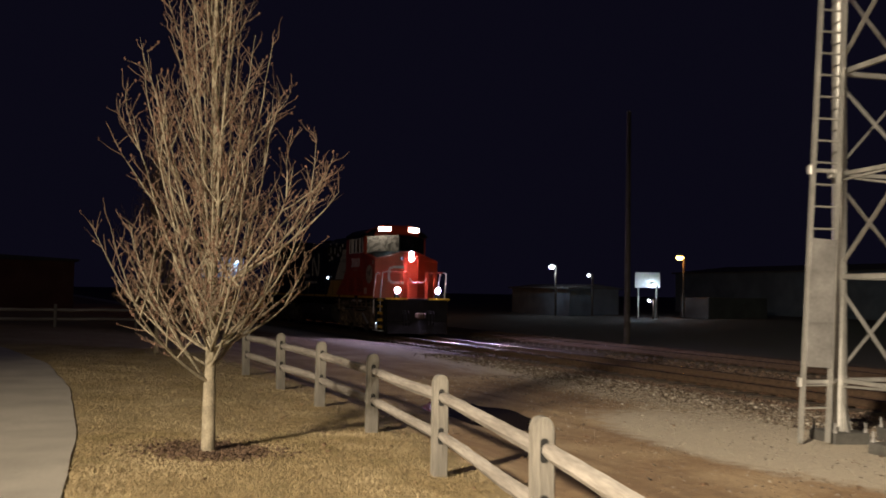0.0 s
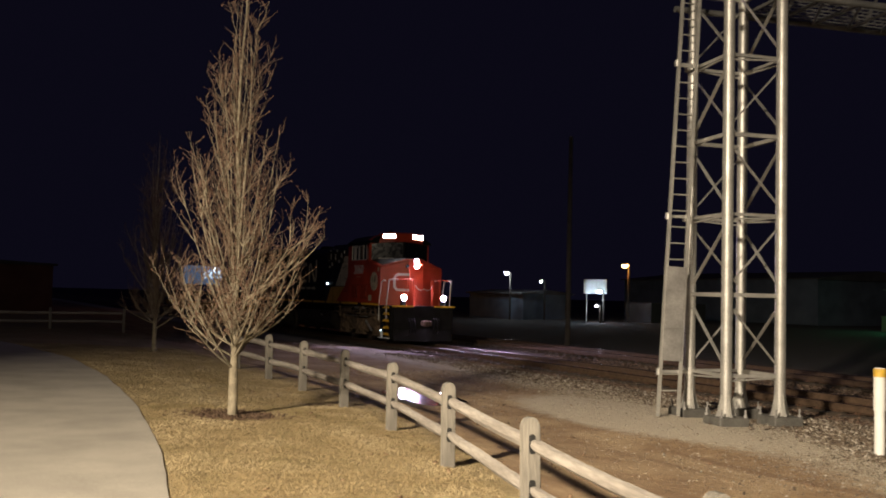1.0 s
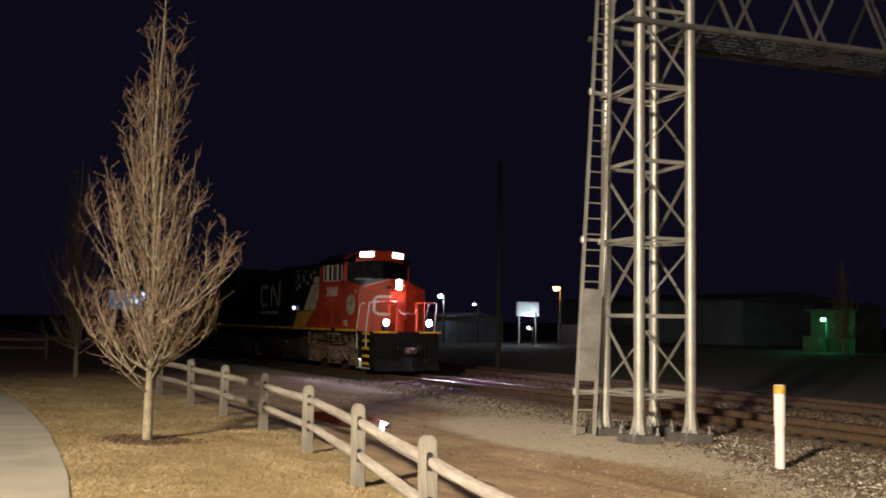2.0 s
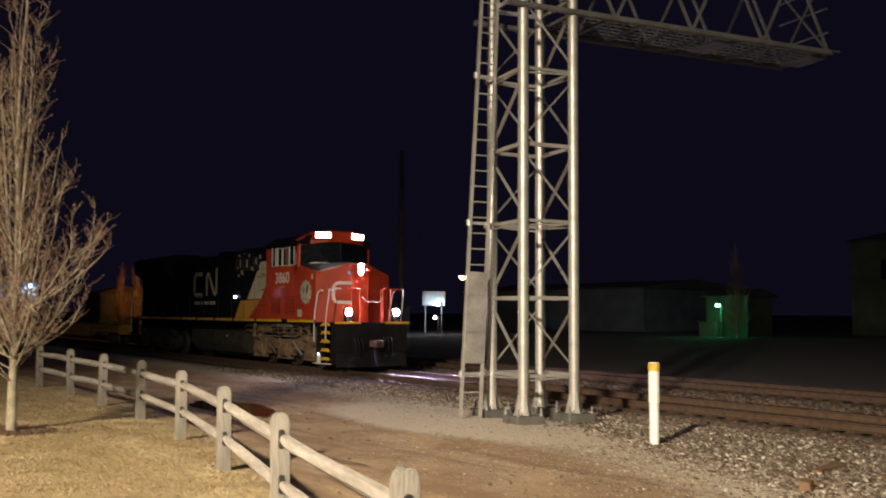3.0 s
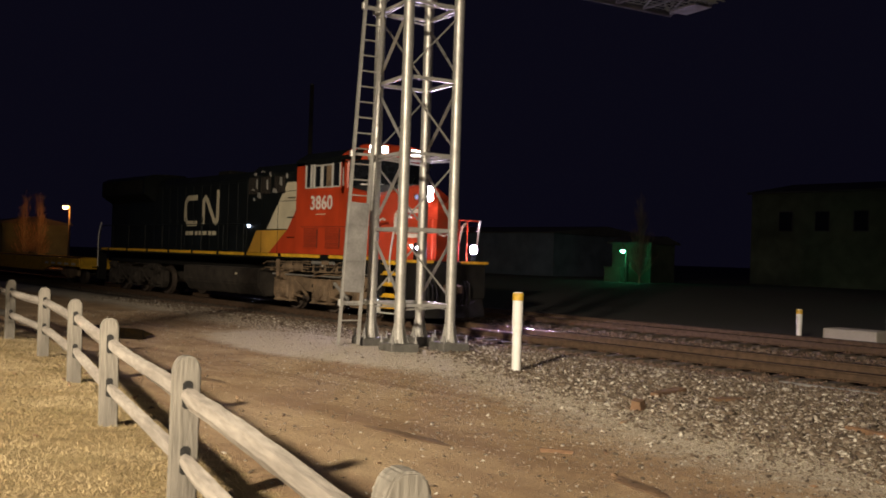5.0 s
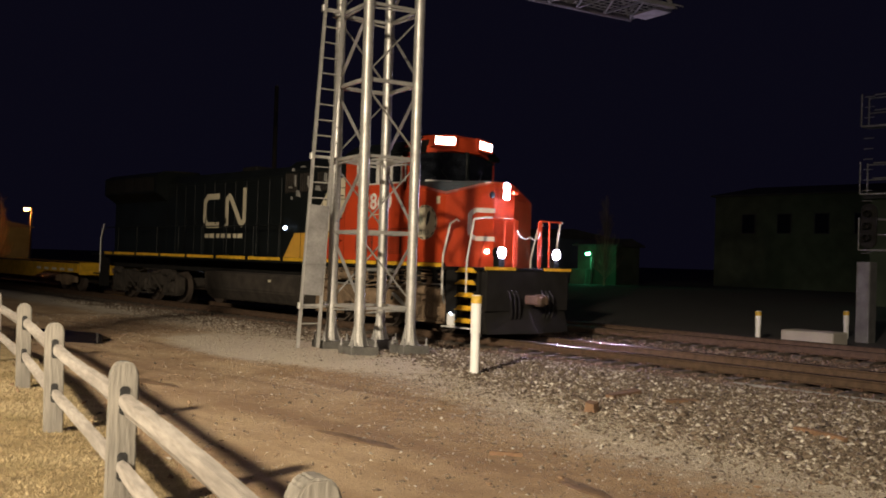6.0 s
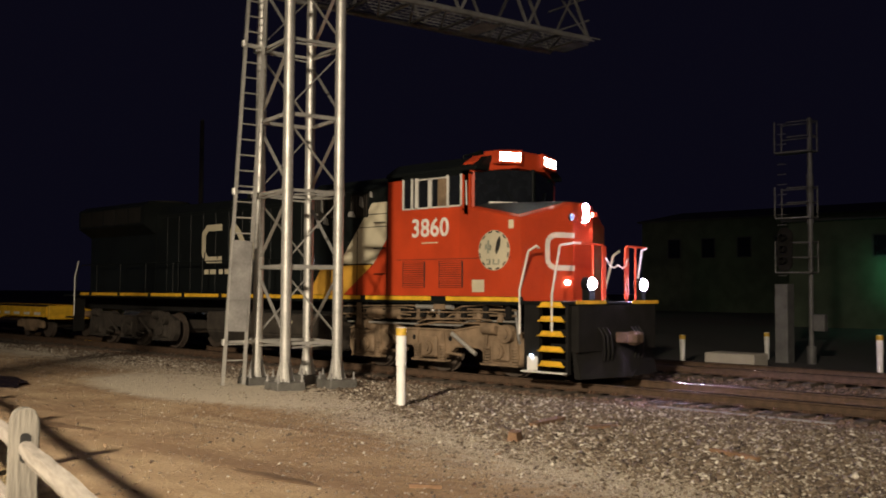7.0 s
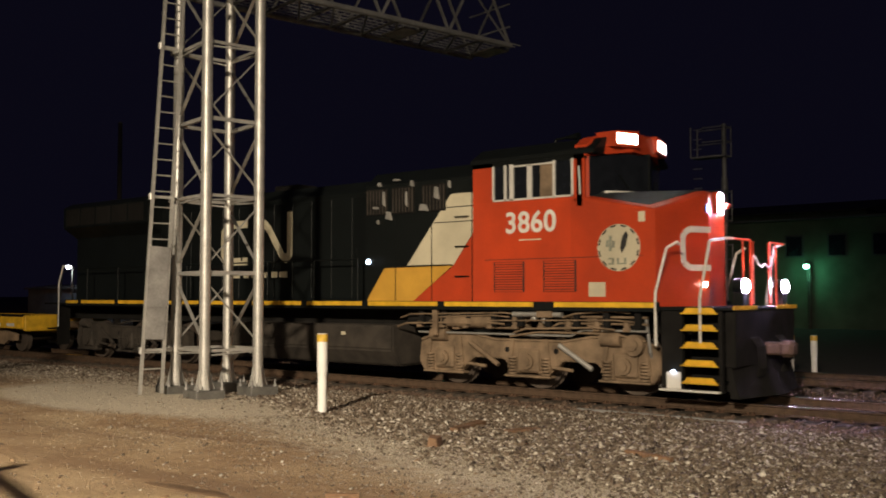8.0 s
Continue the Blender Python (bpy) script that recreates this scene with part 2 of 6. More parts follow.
def ground_mat():
    m = bpy.data.materials.new("lawn_dirt_and_gravel")
    m.use_nodes = True
    nt = m.node_tree
    b = nt.nodes["Principled BSDF"]
    b.inputs["Roughness"].default_value = 0.95
    co = nt.nodes.new("ShaderNodeTexCoord")

    def noise_node(scale, detail=6):
        n = nt.nodes.new("ShaderNodeTexNoise")
        nt.links.new(co.outputs["Object"], n.inputs["Vector"])
        n.inputs["Scale"].default_value, n.inputs["Detail"].default_value = scale, detail
        return n

    def blend(fac, a, c):
        x = nt.nodes.new("ShaderNodeMix")
        x.data_type = "RGBA"
        for i, s in ((0, fac), (6, a), (7, c)):
            if isinstance(s, tuple):
                x.inputs[i].default_value = (*s, 1)
            else:
                nt.links.new(s, x.inputs[i])
        return x.outputs[2]

    def span(src, lo, hi):
        r = nt.nodes.new("ShaderNodeMapRange")
        r.inputs[1].default_value, r.inputs[2].default_value = lo, hi
        nt.links.new(src, r.inputs[0])
        return r.outputs[0]

    big, mid, fine = noise_node(0.7), noise_node(5), noise_node(70, 8)
    ruts = noise_node(1.0, 5)
    flat = nt.nodes.new("ShaderNodeMapping")
    flat.inputs["Scale"].default_value = (1.7, 0.16, 1)
    nt.links.new(co.outputs["Object"], flat.inputs["Vector"])
    nt.links.new(flat.outputs[0], ruts.inputs["Vector"])
    grass = blend(span(mid.outputs[0], 0.35, 0.7), (0.37, 0.28, 0.14), (0.22, 0.16, 0.075))
    grass = blend(span(big.outputs[0], 0.45, 0.7), grass, (0.38, 0.30, 0.165))
    dirt = blend(span(mid.outputs[0], 0.35, 0.65), (0.40, 0.27, 0.15), (0.28, 0.18, 0.10))
    dirt = blend(span(big.outputs[0], 0.45, 0.62), dirt, (0.48, 0.35, 0.21))
    dirt = blend(span(ruts.outputs[0], 0.50, 0.66), dirt, (0.25, 0.155, 0.085))
    dirt = blend(span(fine.outputs[0], 0.52, 0.64), dirt, (0.22, 0.15, 0.09))
    gravel = blend(span(fine.outputs[0], 0.4, 0.62), (0.64, 0.57, 0.45), (0.47, 0.41, 0.32))
    bed = blend(span(fine.outputs[0], 0.4, 0.62), (0.13, 0.095, 0.07), (0.06, 0.045, 0.035))
    zone = nt.nodes.new("ShaderNodeAttribute")
    zone.attribute_name = "zone"
    wob = nt.nodes.new("ShaderNodeMath")
    wob.operation = "MULTIPLY_ADD"
    wob.inputs[1].default_value = 0.9
    nt.links.new(mid.outputs[0], wob.inputs[0])
    off = nt.nodes.new("ShaderNodeMath")
    off.operation = "SUBTRACT"
    off.inputs[1].default_value = 0.45
    nt.links.new(zone.outputs["Fac"], off.inputs[0])
    nt.links.new(off.outputs[0], wob.inputs[2])
    col = blend(span(wob.outputs[0], 0.9, 1.2), grass, dirt)
    col = blend(span(wob.outputs[0], 1.75, 2.25), col, gravel)
    col = blend(span(wob.outputs[0], 2.8, 3.2), col, bed)
    # far ground fades to near-black: the unlit night is put into its colour
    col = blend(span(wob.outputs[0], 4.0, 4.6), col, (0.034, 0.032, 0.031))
    nt.links.new(col, b.inputs["Base Color"])
    bp = nt.nodes.new("ShaderNodeBump")
    bp.inputs["Strength"].default_value, bp.inputs["Distance"].default_value = 0.7, 0.03
    nt.links.new(fine.outputs[0], bp.inputs["Height"])
    nt.links.new(bp.outputs[0], b.inputs["Normal"])
    return m


def make_ground():
    xs, ys = steps(-900, 900, -17.5, 3.0, 0.16), steps(-900, 900, -3.0, 32.0, 0.2)
    verts = [(x, y, ground_z(x, y)) for y in ys for x in xs]
    n = len(xs)
    faces = [(j * n + i, j * n + i + 1, (j + 1) * n + i + 1, (j + 1) * n + i) for j in range(len(ys) - 1) for i in range(n - 1)]
    me = bpy.data.meshes.new("ground")
    me.from_pydata(verts, [], faces)
    me.polygons.foreach_set("use_smooth", [True] * len(faces))
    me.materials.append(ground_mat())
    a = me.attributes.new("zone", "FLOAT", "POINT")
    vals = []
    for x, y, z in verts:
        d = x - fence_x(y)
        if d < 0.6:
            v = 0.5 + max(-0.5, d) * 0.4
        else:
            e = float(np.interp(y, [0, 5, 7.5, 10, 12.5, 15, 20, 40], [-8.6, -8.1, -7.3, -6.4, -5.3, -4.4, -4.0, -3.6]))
            # zone 5 past the far track: darkness painted where little light falls
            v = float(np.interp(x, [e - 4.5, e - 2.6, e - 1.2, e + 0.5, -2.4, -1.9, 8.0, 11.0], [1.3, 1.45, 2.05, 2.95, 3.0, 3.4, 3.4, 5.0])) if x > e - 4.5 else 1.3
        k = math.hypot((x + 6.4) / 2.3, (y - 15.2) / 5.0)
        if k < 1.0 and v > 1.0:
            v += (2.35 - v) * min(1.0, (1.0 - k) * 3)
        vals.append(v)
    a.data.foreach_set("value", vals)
    return tagged(new("ground", me), "dormant tan lawn, brown dirt and grey gravel beside the track", "ground", kind="structure")


make_ground()


def make_path():
    """A curved concrete footpath on the lawn."""
    edge = [(2.0, -17.6), (6.0, -16.7), (10.1, -16.1), (12.5, -15.72), (16.9, -15.3), (22, -15.1), (27, -15.25), (32, -16.0), (37, -17.2), (42, -19.2), (48, -22.5)]
    ys = np.linspace(-12, 48, 121)
    me = Mesh()
    rows = []
    for y in ys:
        x = float(np.interp(y, [e[0] for e in edge], [e[1] for e in edge])) if y > 2 else -17.6 - (2 - y) * 0.28
        x += 0.02 * noise.noise((y * 1.5, 0, 0))
        rows.append((x, y))
    v = []
    for x, y in rows:
        z = ground_z(x, y) + 0.014
        v += [(x, y, z - 0.1), (x, y, z), (x - 3.0, y, ground_z(x - 3, y) + 0.02), (x - 3.0, y, z - 0.1)]
    f = []
    for i in range(len(rows) - 1):
        a, b = 4 * i, 4 * i + 4
        f += [(a, a + 1, b + 1, b), (a + 1, a + 2, b + 2, b + 1), (a + 2, a + 3, b + 3, b + 2)]
    me.add(v, f)
    tagged(part("footpath", me, CONCRETE), "pale curved concrete footpath across the lawn", "pavement", kind="structure")


make_path()


# ---- track ----
def make_track(x0, name, y0=-40, y1=160):
    tr = thing(name, "rusty railway track with bright rail heads on wooden ties", "railway track", (x0, 0, 0), kind="structure")
    for s in (-1, 1):
        prof = [(-0.07, -0.175), (0.07, -0.175), (0.07, -0.165), (0.012, -0.145), (0.012, -0.05), (0.036, -0.035), (0.035, -0.010), (-0.035, -0.010), (-0.036, -0.035), (-0.012, -0.05), (-0.012, -0.145), (-0.07, -0.165)]
        rail = part("rail", Mesh().prism([(s * 0.753 + u, v) for u, v in prof], y0, y1, "y"), RAIL_SIDE, tr)
        crown = [(-0.036, -0.012), (-0.033, -0.006), (-0.026, -0.002), (-0.012, 0.0005), (0.0, 0.001), (0.012, 0.0005), (0.026, -0.002), (0.033, -0.006), (0.036, -0.012)]
        n = len(crown)
        head = Mesh().add([(s * 0.753 + u, y, v) for y in (y0, y1) for u, v in crown], [(i, i + 1, n + i + 1, n + i) for i in range(n - 1)], True)
        part("rail_head", head, RAIL_HEAD, rail, "polished running surface of the rail")
    me = Mesh().box((-1.3, -0.115, -0.36), (1.3, 0.115, -0.19), 0.012).data("tie", TIE_WOOD)
    pl = Mesh()
    for s in (-1, 1):
        pl.box((s * 0.753 - 0.17, -0.09, -0.19), (s * 0.753 + 0.17, 0.09, -0.175))
        for dx in (-0.1, 0.1):
            pl.box((s * 0.753 + dx - 0.02, -0.06, -0.175), (s * 0.753 + dx + 0.02, -0.03, -0.14))
            pl.box((s * 0.753 + dx - 0.02, 0.03, -0.175), (s * 0.753 + dx + 0.02, 0.06, -0.14))
    plates = pl.data("tie_plate", SPIKE)
    r = random.Random(4)
    for i in range(int((90 + 10) / 0.53)):
        y = -10 + i * 0.53 + r.uniform(-0.03, 0.03)
        t = new("tie", me)
        t.parent = tr
        t.matrix_local = pose(r.uniform(-0.04, 0.04), y, r.uniform(-0.01, 0.01), 0, 0, r.uniform(-1.2, 1.2))
        p = new("tie_plate", plates)
        p.parent = tr
        p.matrix_local = pose(0, y, 0)
    return tr


make_track(0.0, "railway_track")
make_track(5.6, "far_railway_track")


# ---- signal tower ----
TOWER = (-4.95, 14.81, -11.5)
TA, TB = 0.55, 0.63
RINGS = [0.80, 2.25, 3.70, 5.15, 6.60, 8.05, 9.5]


def make_tower():
    t = thing("signal_gantry", "galvanised tubular steel signal gantry with a ladder beside the track", "signal gantry", (TOWER[0], TOWER[1], 0), turn=TOWER[2])
    legs = [(-TA, -TB), (TA, -TB), (TA, TB), (-TA, TB)]
    top = 9.6
    for x, y in legs:
        leg = part("leg", Mesh().rod((x, y, 0.06), (x, y, top), 0.1, 20), GALV, t)
        part("base_plate", Mesh().box((x - 0.29, y - 0.29, -0.25), (x + 0.29, y + 0.29, 0.09), 0.015), BASE_STEEL, leg, "dark bolted base plate")
        gus = Mesh()
        for dx, dy in ((1, 0), (-1, 0), (0, 1), (0, -1)):
            a, b = Vector((dx, dy, 0)), Vector((-dy, dx, 0)) * 0.008
            pr = [a * 0.09 + Vector((x, y, 0.09)), a * 0.21 + Vector((x, y, 0.09)), a * 0.17 + Vector((x, y, 0.18)), a * 0.1 + Vector((x, y, 0.5))]
            gus.add([p + b for p in pr] + [p - b for p in pr], [(0, 1, 2, 3), (7, 6, 5, 4), (0, 4, 5, 1), (1, 5, 6, 2), (2, 6, 7, 3), (3, 7, 4, 0)])
        part("gusset", gus, GALV, leg)
        for dx in (-0.24, 0.24):
            for dy in (-0.24, 0.24):
                part("bolt", Mesh().rod((x + dx, y + dy, 0.05), (x + dx, y + dy, 0.23), 0.018, 6).rod((x + dx, y + dy, 0.09), (x + dx, y + dy, 0.13), 0.035, 6), GALV_DULL, leg)
    for k, z in enumerate(RINGS):
        for i in range(4):
            a, b = legs[i], legs[(i + 1) % 4]
            if k % 2 == 0:
                part("ring_beam", Mesh().bar((*a, z), (*b, z), 0.06, 0.055), GALV, t)
                part("ring_beam", Mesh().bar((*a, z - 0.09), (*b, z - 0.03), 0.03, 0.03), GALV, t)
            else:
                part("ring_beam", Mesh().bar((*a, z), (*b, z), 0.06, 0.07), GALV, t)
            if k < len(RINGS) - 1:
                z1 = RINGS[k + 1]
                za, zb = (z1 - 0.15, z + 0.12) if k % 2 == 0 else (z + 0.12, z1 - 0.15)
                part("cross_brace", Mesh().bar((*a, za), (*b, zb), 0.012, 0.065, (b[1] - a[1], a[0] - b[0], 0)), GALV, t)
        part("ring_clamp", Mesh().rod((-TA, -TB, z - 0.05), (-TA, -TB, z + 0.05), 0.108, 20), GALV, t)
    # ladder beside the tower, leaning in towards it at the top
    def rail_at(z, inner=False):
        return Vector((-1.36 + 0.053 * (z - 0.6) + (0.42 - 0.008 * z if inner else 0.0), 0.30, z))
    lad = part("ladder", Mesh().bar(rail_at(-0.02), rail_at(9.6), 0.06, 0.045, (0, 1, 0)).bar(rail_at(-0.02, True), rail_at(9.6, True), 0.06, 0.045, (0, 1, 0)), GALV, t)
    z = 0.45
    while z < 9.4:
        part("rung", Mesh().rod(rail_at(z), rail_at(z, True), 0.014, 6), GALV, lad)
        z += 0.305
    mid = [(rail_at(z) + rail_at(z, True)) / 2 + Vector((0, -0.035, 0)) for z in (1.0, 2.75)]
    part("climb_guard", Mesh().bar(*mid, 0.40, 0.012, (0, 1, 0), 0.004), GALV_DULL, lad, "flat steel plate that bars the ladder")
    for z in (1.25, 1.6, 1.95, 2.3):
        c = (rail_at(z) + rail_at(z, True)) / 2 + Vector((0, -0.045, 0))
        part("guard_rib", Mesh().box((c.x - 0.19, c.y - 0.006, z - 0.012), (c.x + 0.19, c.y + 0.006, z + 0.012)), GALV_DULL, lad)
    for z in (0.80, 3.70, 6.60, 9.4):
        p, q = rail_at(z), rail_at(z, True)
        part("ladder_bracket", Mesh().bar(p + Vector((-0.05, 0.05, 0)), q + Vector((0.05, 0.05, 0)), 0.05, 0.05).bar(q + Vector((0.0, 0.05, 0)), (-TA, TB, z), 0.05, 0.05).rod(p + Vector((-0.02, 0.02, -0.06)), p + Vector((-0.02, 0.02, 0.06)), 0.05, 10), GALV, lad)
        part("bracket_clamp", Mesh().rod((-TA, TB, z - 0.07), (-TA, TB, z + 0.07), 0.115, 20).box((-TA - 0.17, TB - 0.05, z - 0.06), (-TA - 0.08, TB + 0.05, z + 0.06), 0.01), GALV, lad)
    # cantilever arm over the track; its steel colour holds the shade above the beam
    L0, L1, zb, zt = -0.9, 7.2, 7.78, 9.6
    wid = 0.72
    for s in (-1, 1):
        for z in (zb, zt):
            part("arm_chord", Mesh().rod((L0, s * wid, z), (L1, s * wid, z), 0.06, 12), SHADED_GALV, t)
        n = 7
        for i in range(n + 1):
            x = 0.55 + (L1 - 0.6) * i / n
            part("arm_post", Mesh().bar((x, s * wid, zb), (x, s * wid, zt), 0.05, 0.05), SHADED_GALV, t)
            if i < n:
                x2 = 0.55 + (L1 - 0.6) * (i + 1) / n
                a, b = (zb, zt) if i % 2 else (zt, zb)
                part("arm_brace", Mesh().bar((x, s * wid, a), (x2, s * wid, b), 0.05, 0.05), SHADED_GALV, t)
        part("guard_rail", Mesh().pipe([(0.6, s * (wid + 0.1), zt + 0.5), (L1 + 0.3, s * (wid + 0.1), zt + 0.5)], 0.02, 6), SHADED_GALV, t)
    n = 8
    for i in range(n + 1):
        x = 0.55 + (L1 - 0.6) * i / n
        part("arm_cross_beam", Mesh().bar((x, -wid, zb), (x, wid, zb), 0.05, 0.05), SHADED_GALV, t)
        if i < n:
            part("arm_cross_brace", Mesh().bar((x, -wid, zb - 0.01), (x + (L1 - 0.6) / n, wid, zb - 0.01), 0.04, 0.03), SHADED_GALV, t)
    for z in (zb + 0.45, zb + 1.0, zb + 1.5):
        part("end_rail", Mesh().rod((L1 - 0.05, -wid, z), (L1 - 0.05, wid, z), 0.022, 8), SHADED_GALV, t)
    part("end_brace", Mesh().bar((L1 - 0.05, -wid, zb), (L1 - 0.05, wid, zt), 0.04, 0.04).bar((L1 - 0.09, wid, zb), (L1 - 0.09, -wid, zt), 0.04, 0.04), SHADED_GALV, t)
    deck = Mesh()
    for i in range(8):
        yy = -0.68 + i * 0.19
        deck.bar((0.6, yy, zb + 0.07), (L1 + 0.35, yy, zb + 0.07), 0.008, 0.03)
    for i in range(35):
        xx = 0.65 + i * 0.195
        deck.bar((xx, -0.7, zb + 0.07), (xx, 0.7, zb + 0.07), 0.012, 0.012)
    part("walkway_grating", deck, SHADED_GALV, t, "steel walkway grating, darkened")
    for x in (4.4, 7.1):
        # signal heads hung beneath the arm are only seen as plates from below
        part("hanger_plate", Mesh().box((x - 0.25, -0.5, zb - 0.07), (x + 0.25, 0.35, zb - 0.03), 0.008), GALV_DULL, t)
    return t


make_tower()


# ---- fence ----
def make_fence():
    post = thing("fence_post", "weathered grey split-rail fence post with a rounded top", "fence post", group="split-rail fence posts")
    out = [(-0.075, -0.35), (0.075, -0.35), (0.075, 0.90), (0.055, 0.95), (0.025, 0.972), (-0.025, 0.972), (-0.055, 0.95), (-0.075, 0.90)]
    part("shaft", Mesh().prism(out, -0.055, 0.055, "y", 0.008), POST_WOOD, post)
    # black blocks in place of open mortises, their shade put into the colour
    for z in (0.38, 0.75):
        part("rail_slot", Mesh().prism([(-0.028, z - 0.06), (-0.014, z - 0.075), (0.014, z - 0.075), (0.028, z - 0.06), (0.028, z + 0.07), (0.014, z + 0.085), (-0.014, z + 0.085), (-0.028, z + 0.07)], -0.0585, 0.0585, "y"), MARK_DARK, post, "black block for the shaded mortise round the rails")
    r = random.Random(8)
    posts = []
    for i, (x, y) in enumerate(FENCE):
        a, b = FENCE[max(0, i - 1)], FENCE[min(len(FENCE) - 1, i + 1)]
        yaw = math.degrees(math.atan2(b[1] - a[1], b[0] - a[0])) - 90
        m = pose(x, y, 1.125 - 0.972, r.uniform(-1.5, 1.5), r.uniform(-1.5, 1.5), yaw)
        if i == 0:
            post.matrix_world = m
            posts.append(post)
        else:
            posts.append(copy_thing(post, m))
    for i in range(len(FENCE) - 1):
        for h in (0.38, 0.75):
            p, q = Vector((*FENCE[i], 1.125 - 0.972 + h)), Vector((*FENCE[i + 1], 1.125 - 0.972 + h))
            length = (q - p).length
            rail_thing(p, q, length, r)


def rail_thing(p, q, length, r):
    """A hewn rail, five-sided and uneven, tapered at the ends where it enters the posts."""
    n, k = 6, 22
    vs, fs = [], []
    seed = r.uniform(0, 90)
    for j in range(k + 1):
        s = -length / 2 - 0.08 + (length + 0.16) * j / k
        end = min(1.0, 0.52 + 5.0 * min(j, k - j) / k)
        for i in range(n):
            a = 2 * math.pi * i / n + 0.3
            rr = 0.049 * end * (1.04 + 0.20 * noise.noise((seed + math.cos(a) * 1.6, math.sin(a) * 1.6, s * 0.6)) + 0.11 * noise.noise((seed + math.cos(a) * 2.2, math.sin(a) * 2.2, s * 5.0)))
            vs.append((math.cos(a) * rr * 0.8, s, math.sin(a) * rr * 1.15 + 0.02 * noise.noise((seed, s * 0.6, 0))))
    for j in range(k):
        for i in range(n):
            fs.append((j * n + i, j * n + (i + 1) % n, (j + 1) * n + (i + 1) % n, (j + 1) * n + i))
    fs += [tuple(range(n))[::-1], tuple(range(k * n, k * n + n))]
    ob = part("fence_rail", Mesh().add(vs, fs), RAIL_WOOD)
    tagged(ob, "weathered grey hewn wooden rail between fence posts", "fence rail", "split-rail fence rails")
    d = q - p
    ob.matrix_world = Matrix.Translation((p + q) / 2) @ Euler((math.asin(d.z / d.length), 0, math.atan2(d.y, d.x) - math.pi / 2)).to_matrix().to_4x4()


make_fence()


# ---- marker posts ----
def make_marker(place, h, r=0.085, lean=(0, 0), label="white plastic utility marker post with a yellow cap"):
    t = thing("marker_post", label, "marker post", place, group="utility marker posts")
    t.matrix_world = pose(*place, lean[0], lean[1], 0)
    part("tube", Mesh().rod((0, 0, -0.3), (0, 0, h * 0.55), r * 0.87, 20).rod((0, 0, h * 0.52), (0, 0, h - 0.12), r, 20), WHITE_PVC, t)
    part("cap", Mesh().rod((0, 0, h - 0.12), (0, 0, h - 0.015), r * 1.06, 20).rod((0, 0, h - 0.015), (0, 0, h), r * 1.06, 20, r * 0.9), YELLOW_CAP, t, "yellow cap band")
    part("cap_top", Mesh().rod((0, 0, h), (0, 0, h + 0.01), r * 0.9, 20), WHITE_PVC, t)
    for z, w in ((0.62, 0.04), (0.5, 0.025), (0.8, 0.03)):
        part("printed_mark", Mesh().box((-0.006, -w * 0.6, h * z - 0.03), (0.006, w * 0.6, h * z + 0.03), 0, pose(r * 0.70, -r * 0.72, 0, 0, 0, -46)), MARK_DARK, t)
    return t


make_marker((-5.79, 11.0, ground_z(-5.79, 11.0)), 1.27)
make_marker((8.6, 14.0, ground_z(8.6, 14.0)), 0.85)
make_marker((12.5, 13.2, ground_z(12.5, 13.2)), 0.85)
make_marker((8.5, 8.4, ground_z(8.5, 8.4)), 1.05)
make_marker((8.3, 7.75, ground_z(8.3, 7.75)), 1.05)


# ---- locomotive ----
# Its own space: y = 0 at the nose's side corners, y grows towards the rear, z = 0 at the rail heads.
LOCO = thing("locomotive", "red, cream and black freight diesel locomotive with lit headlights", "locomotive")
SW = 1.5     # half width of the cab
HW = 1.02    # half width of the long hood
WHEELSETS = []


def plate(name, outline, side, material, parent, x=SW, proud=0.005, label=""):
    """A flat painted panel on the side wall at half width x."""
    lo, hi = (-(x + proud), -x + 0.002) if side < 0 else (x - 0.002, x + proud)
    return part(name, Mesh().prism(outline, lo, hi, "x"), material, parent, label)


def loft(rings, closed_ends=True):
    """A skin over rings of the same number of points."""
    me, n = Mesh(), len(rings[0])
    vs = [p for ring in rings for p in ring]
    fs = []
    for j in range(len(rings) - 1):
        for i in range(n):
            fs.append((j * n + i, j * n + (i + 1) % n, (j + 1) * n + (i + 1) % n, (j + 1) * n + i))
    if closed_ends:
        fs += [tuple(range(n))[::-1], tuple(range((len(rings) - 1) * n, len(rings) * n))]
    return me.add(vs, fs)


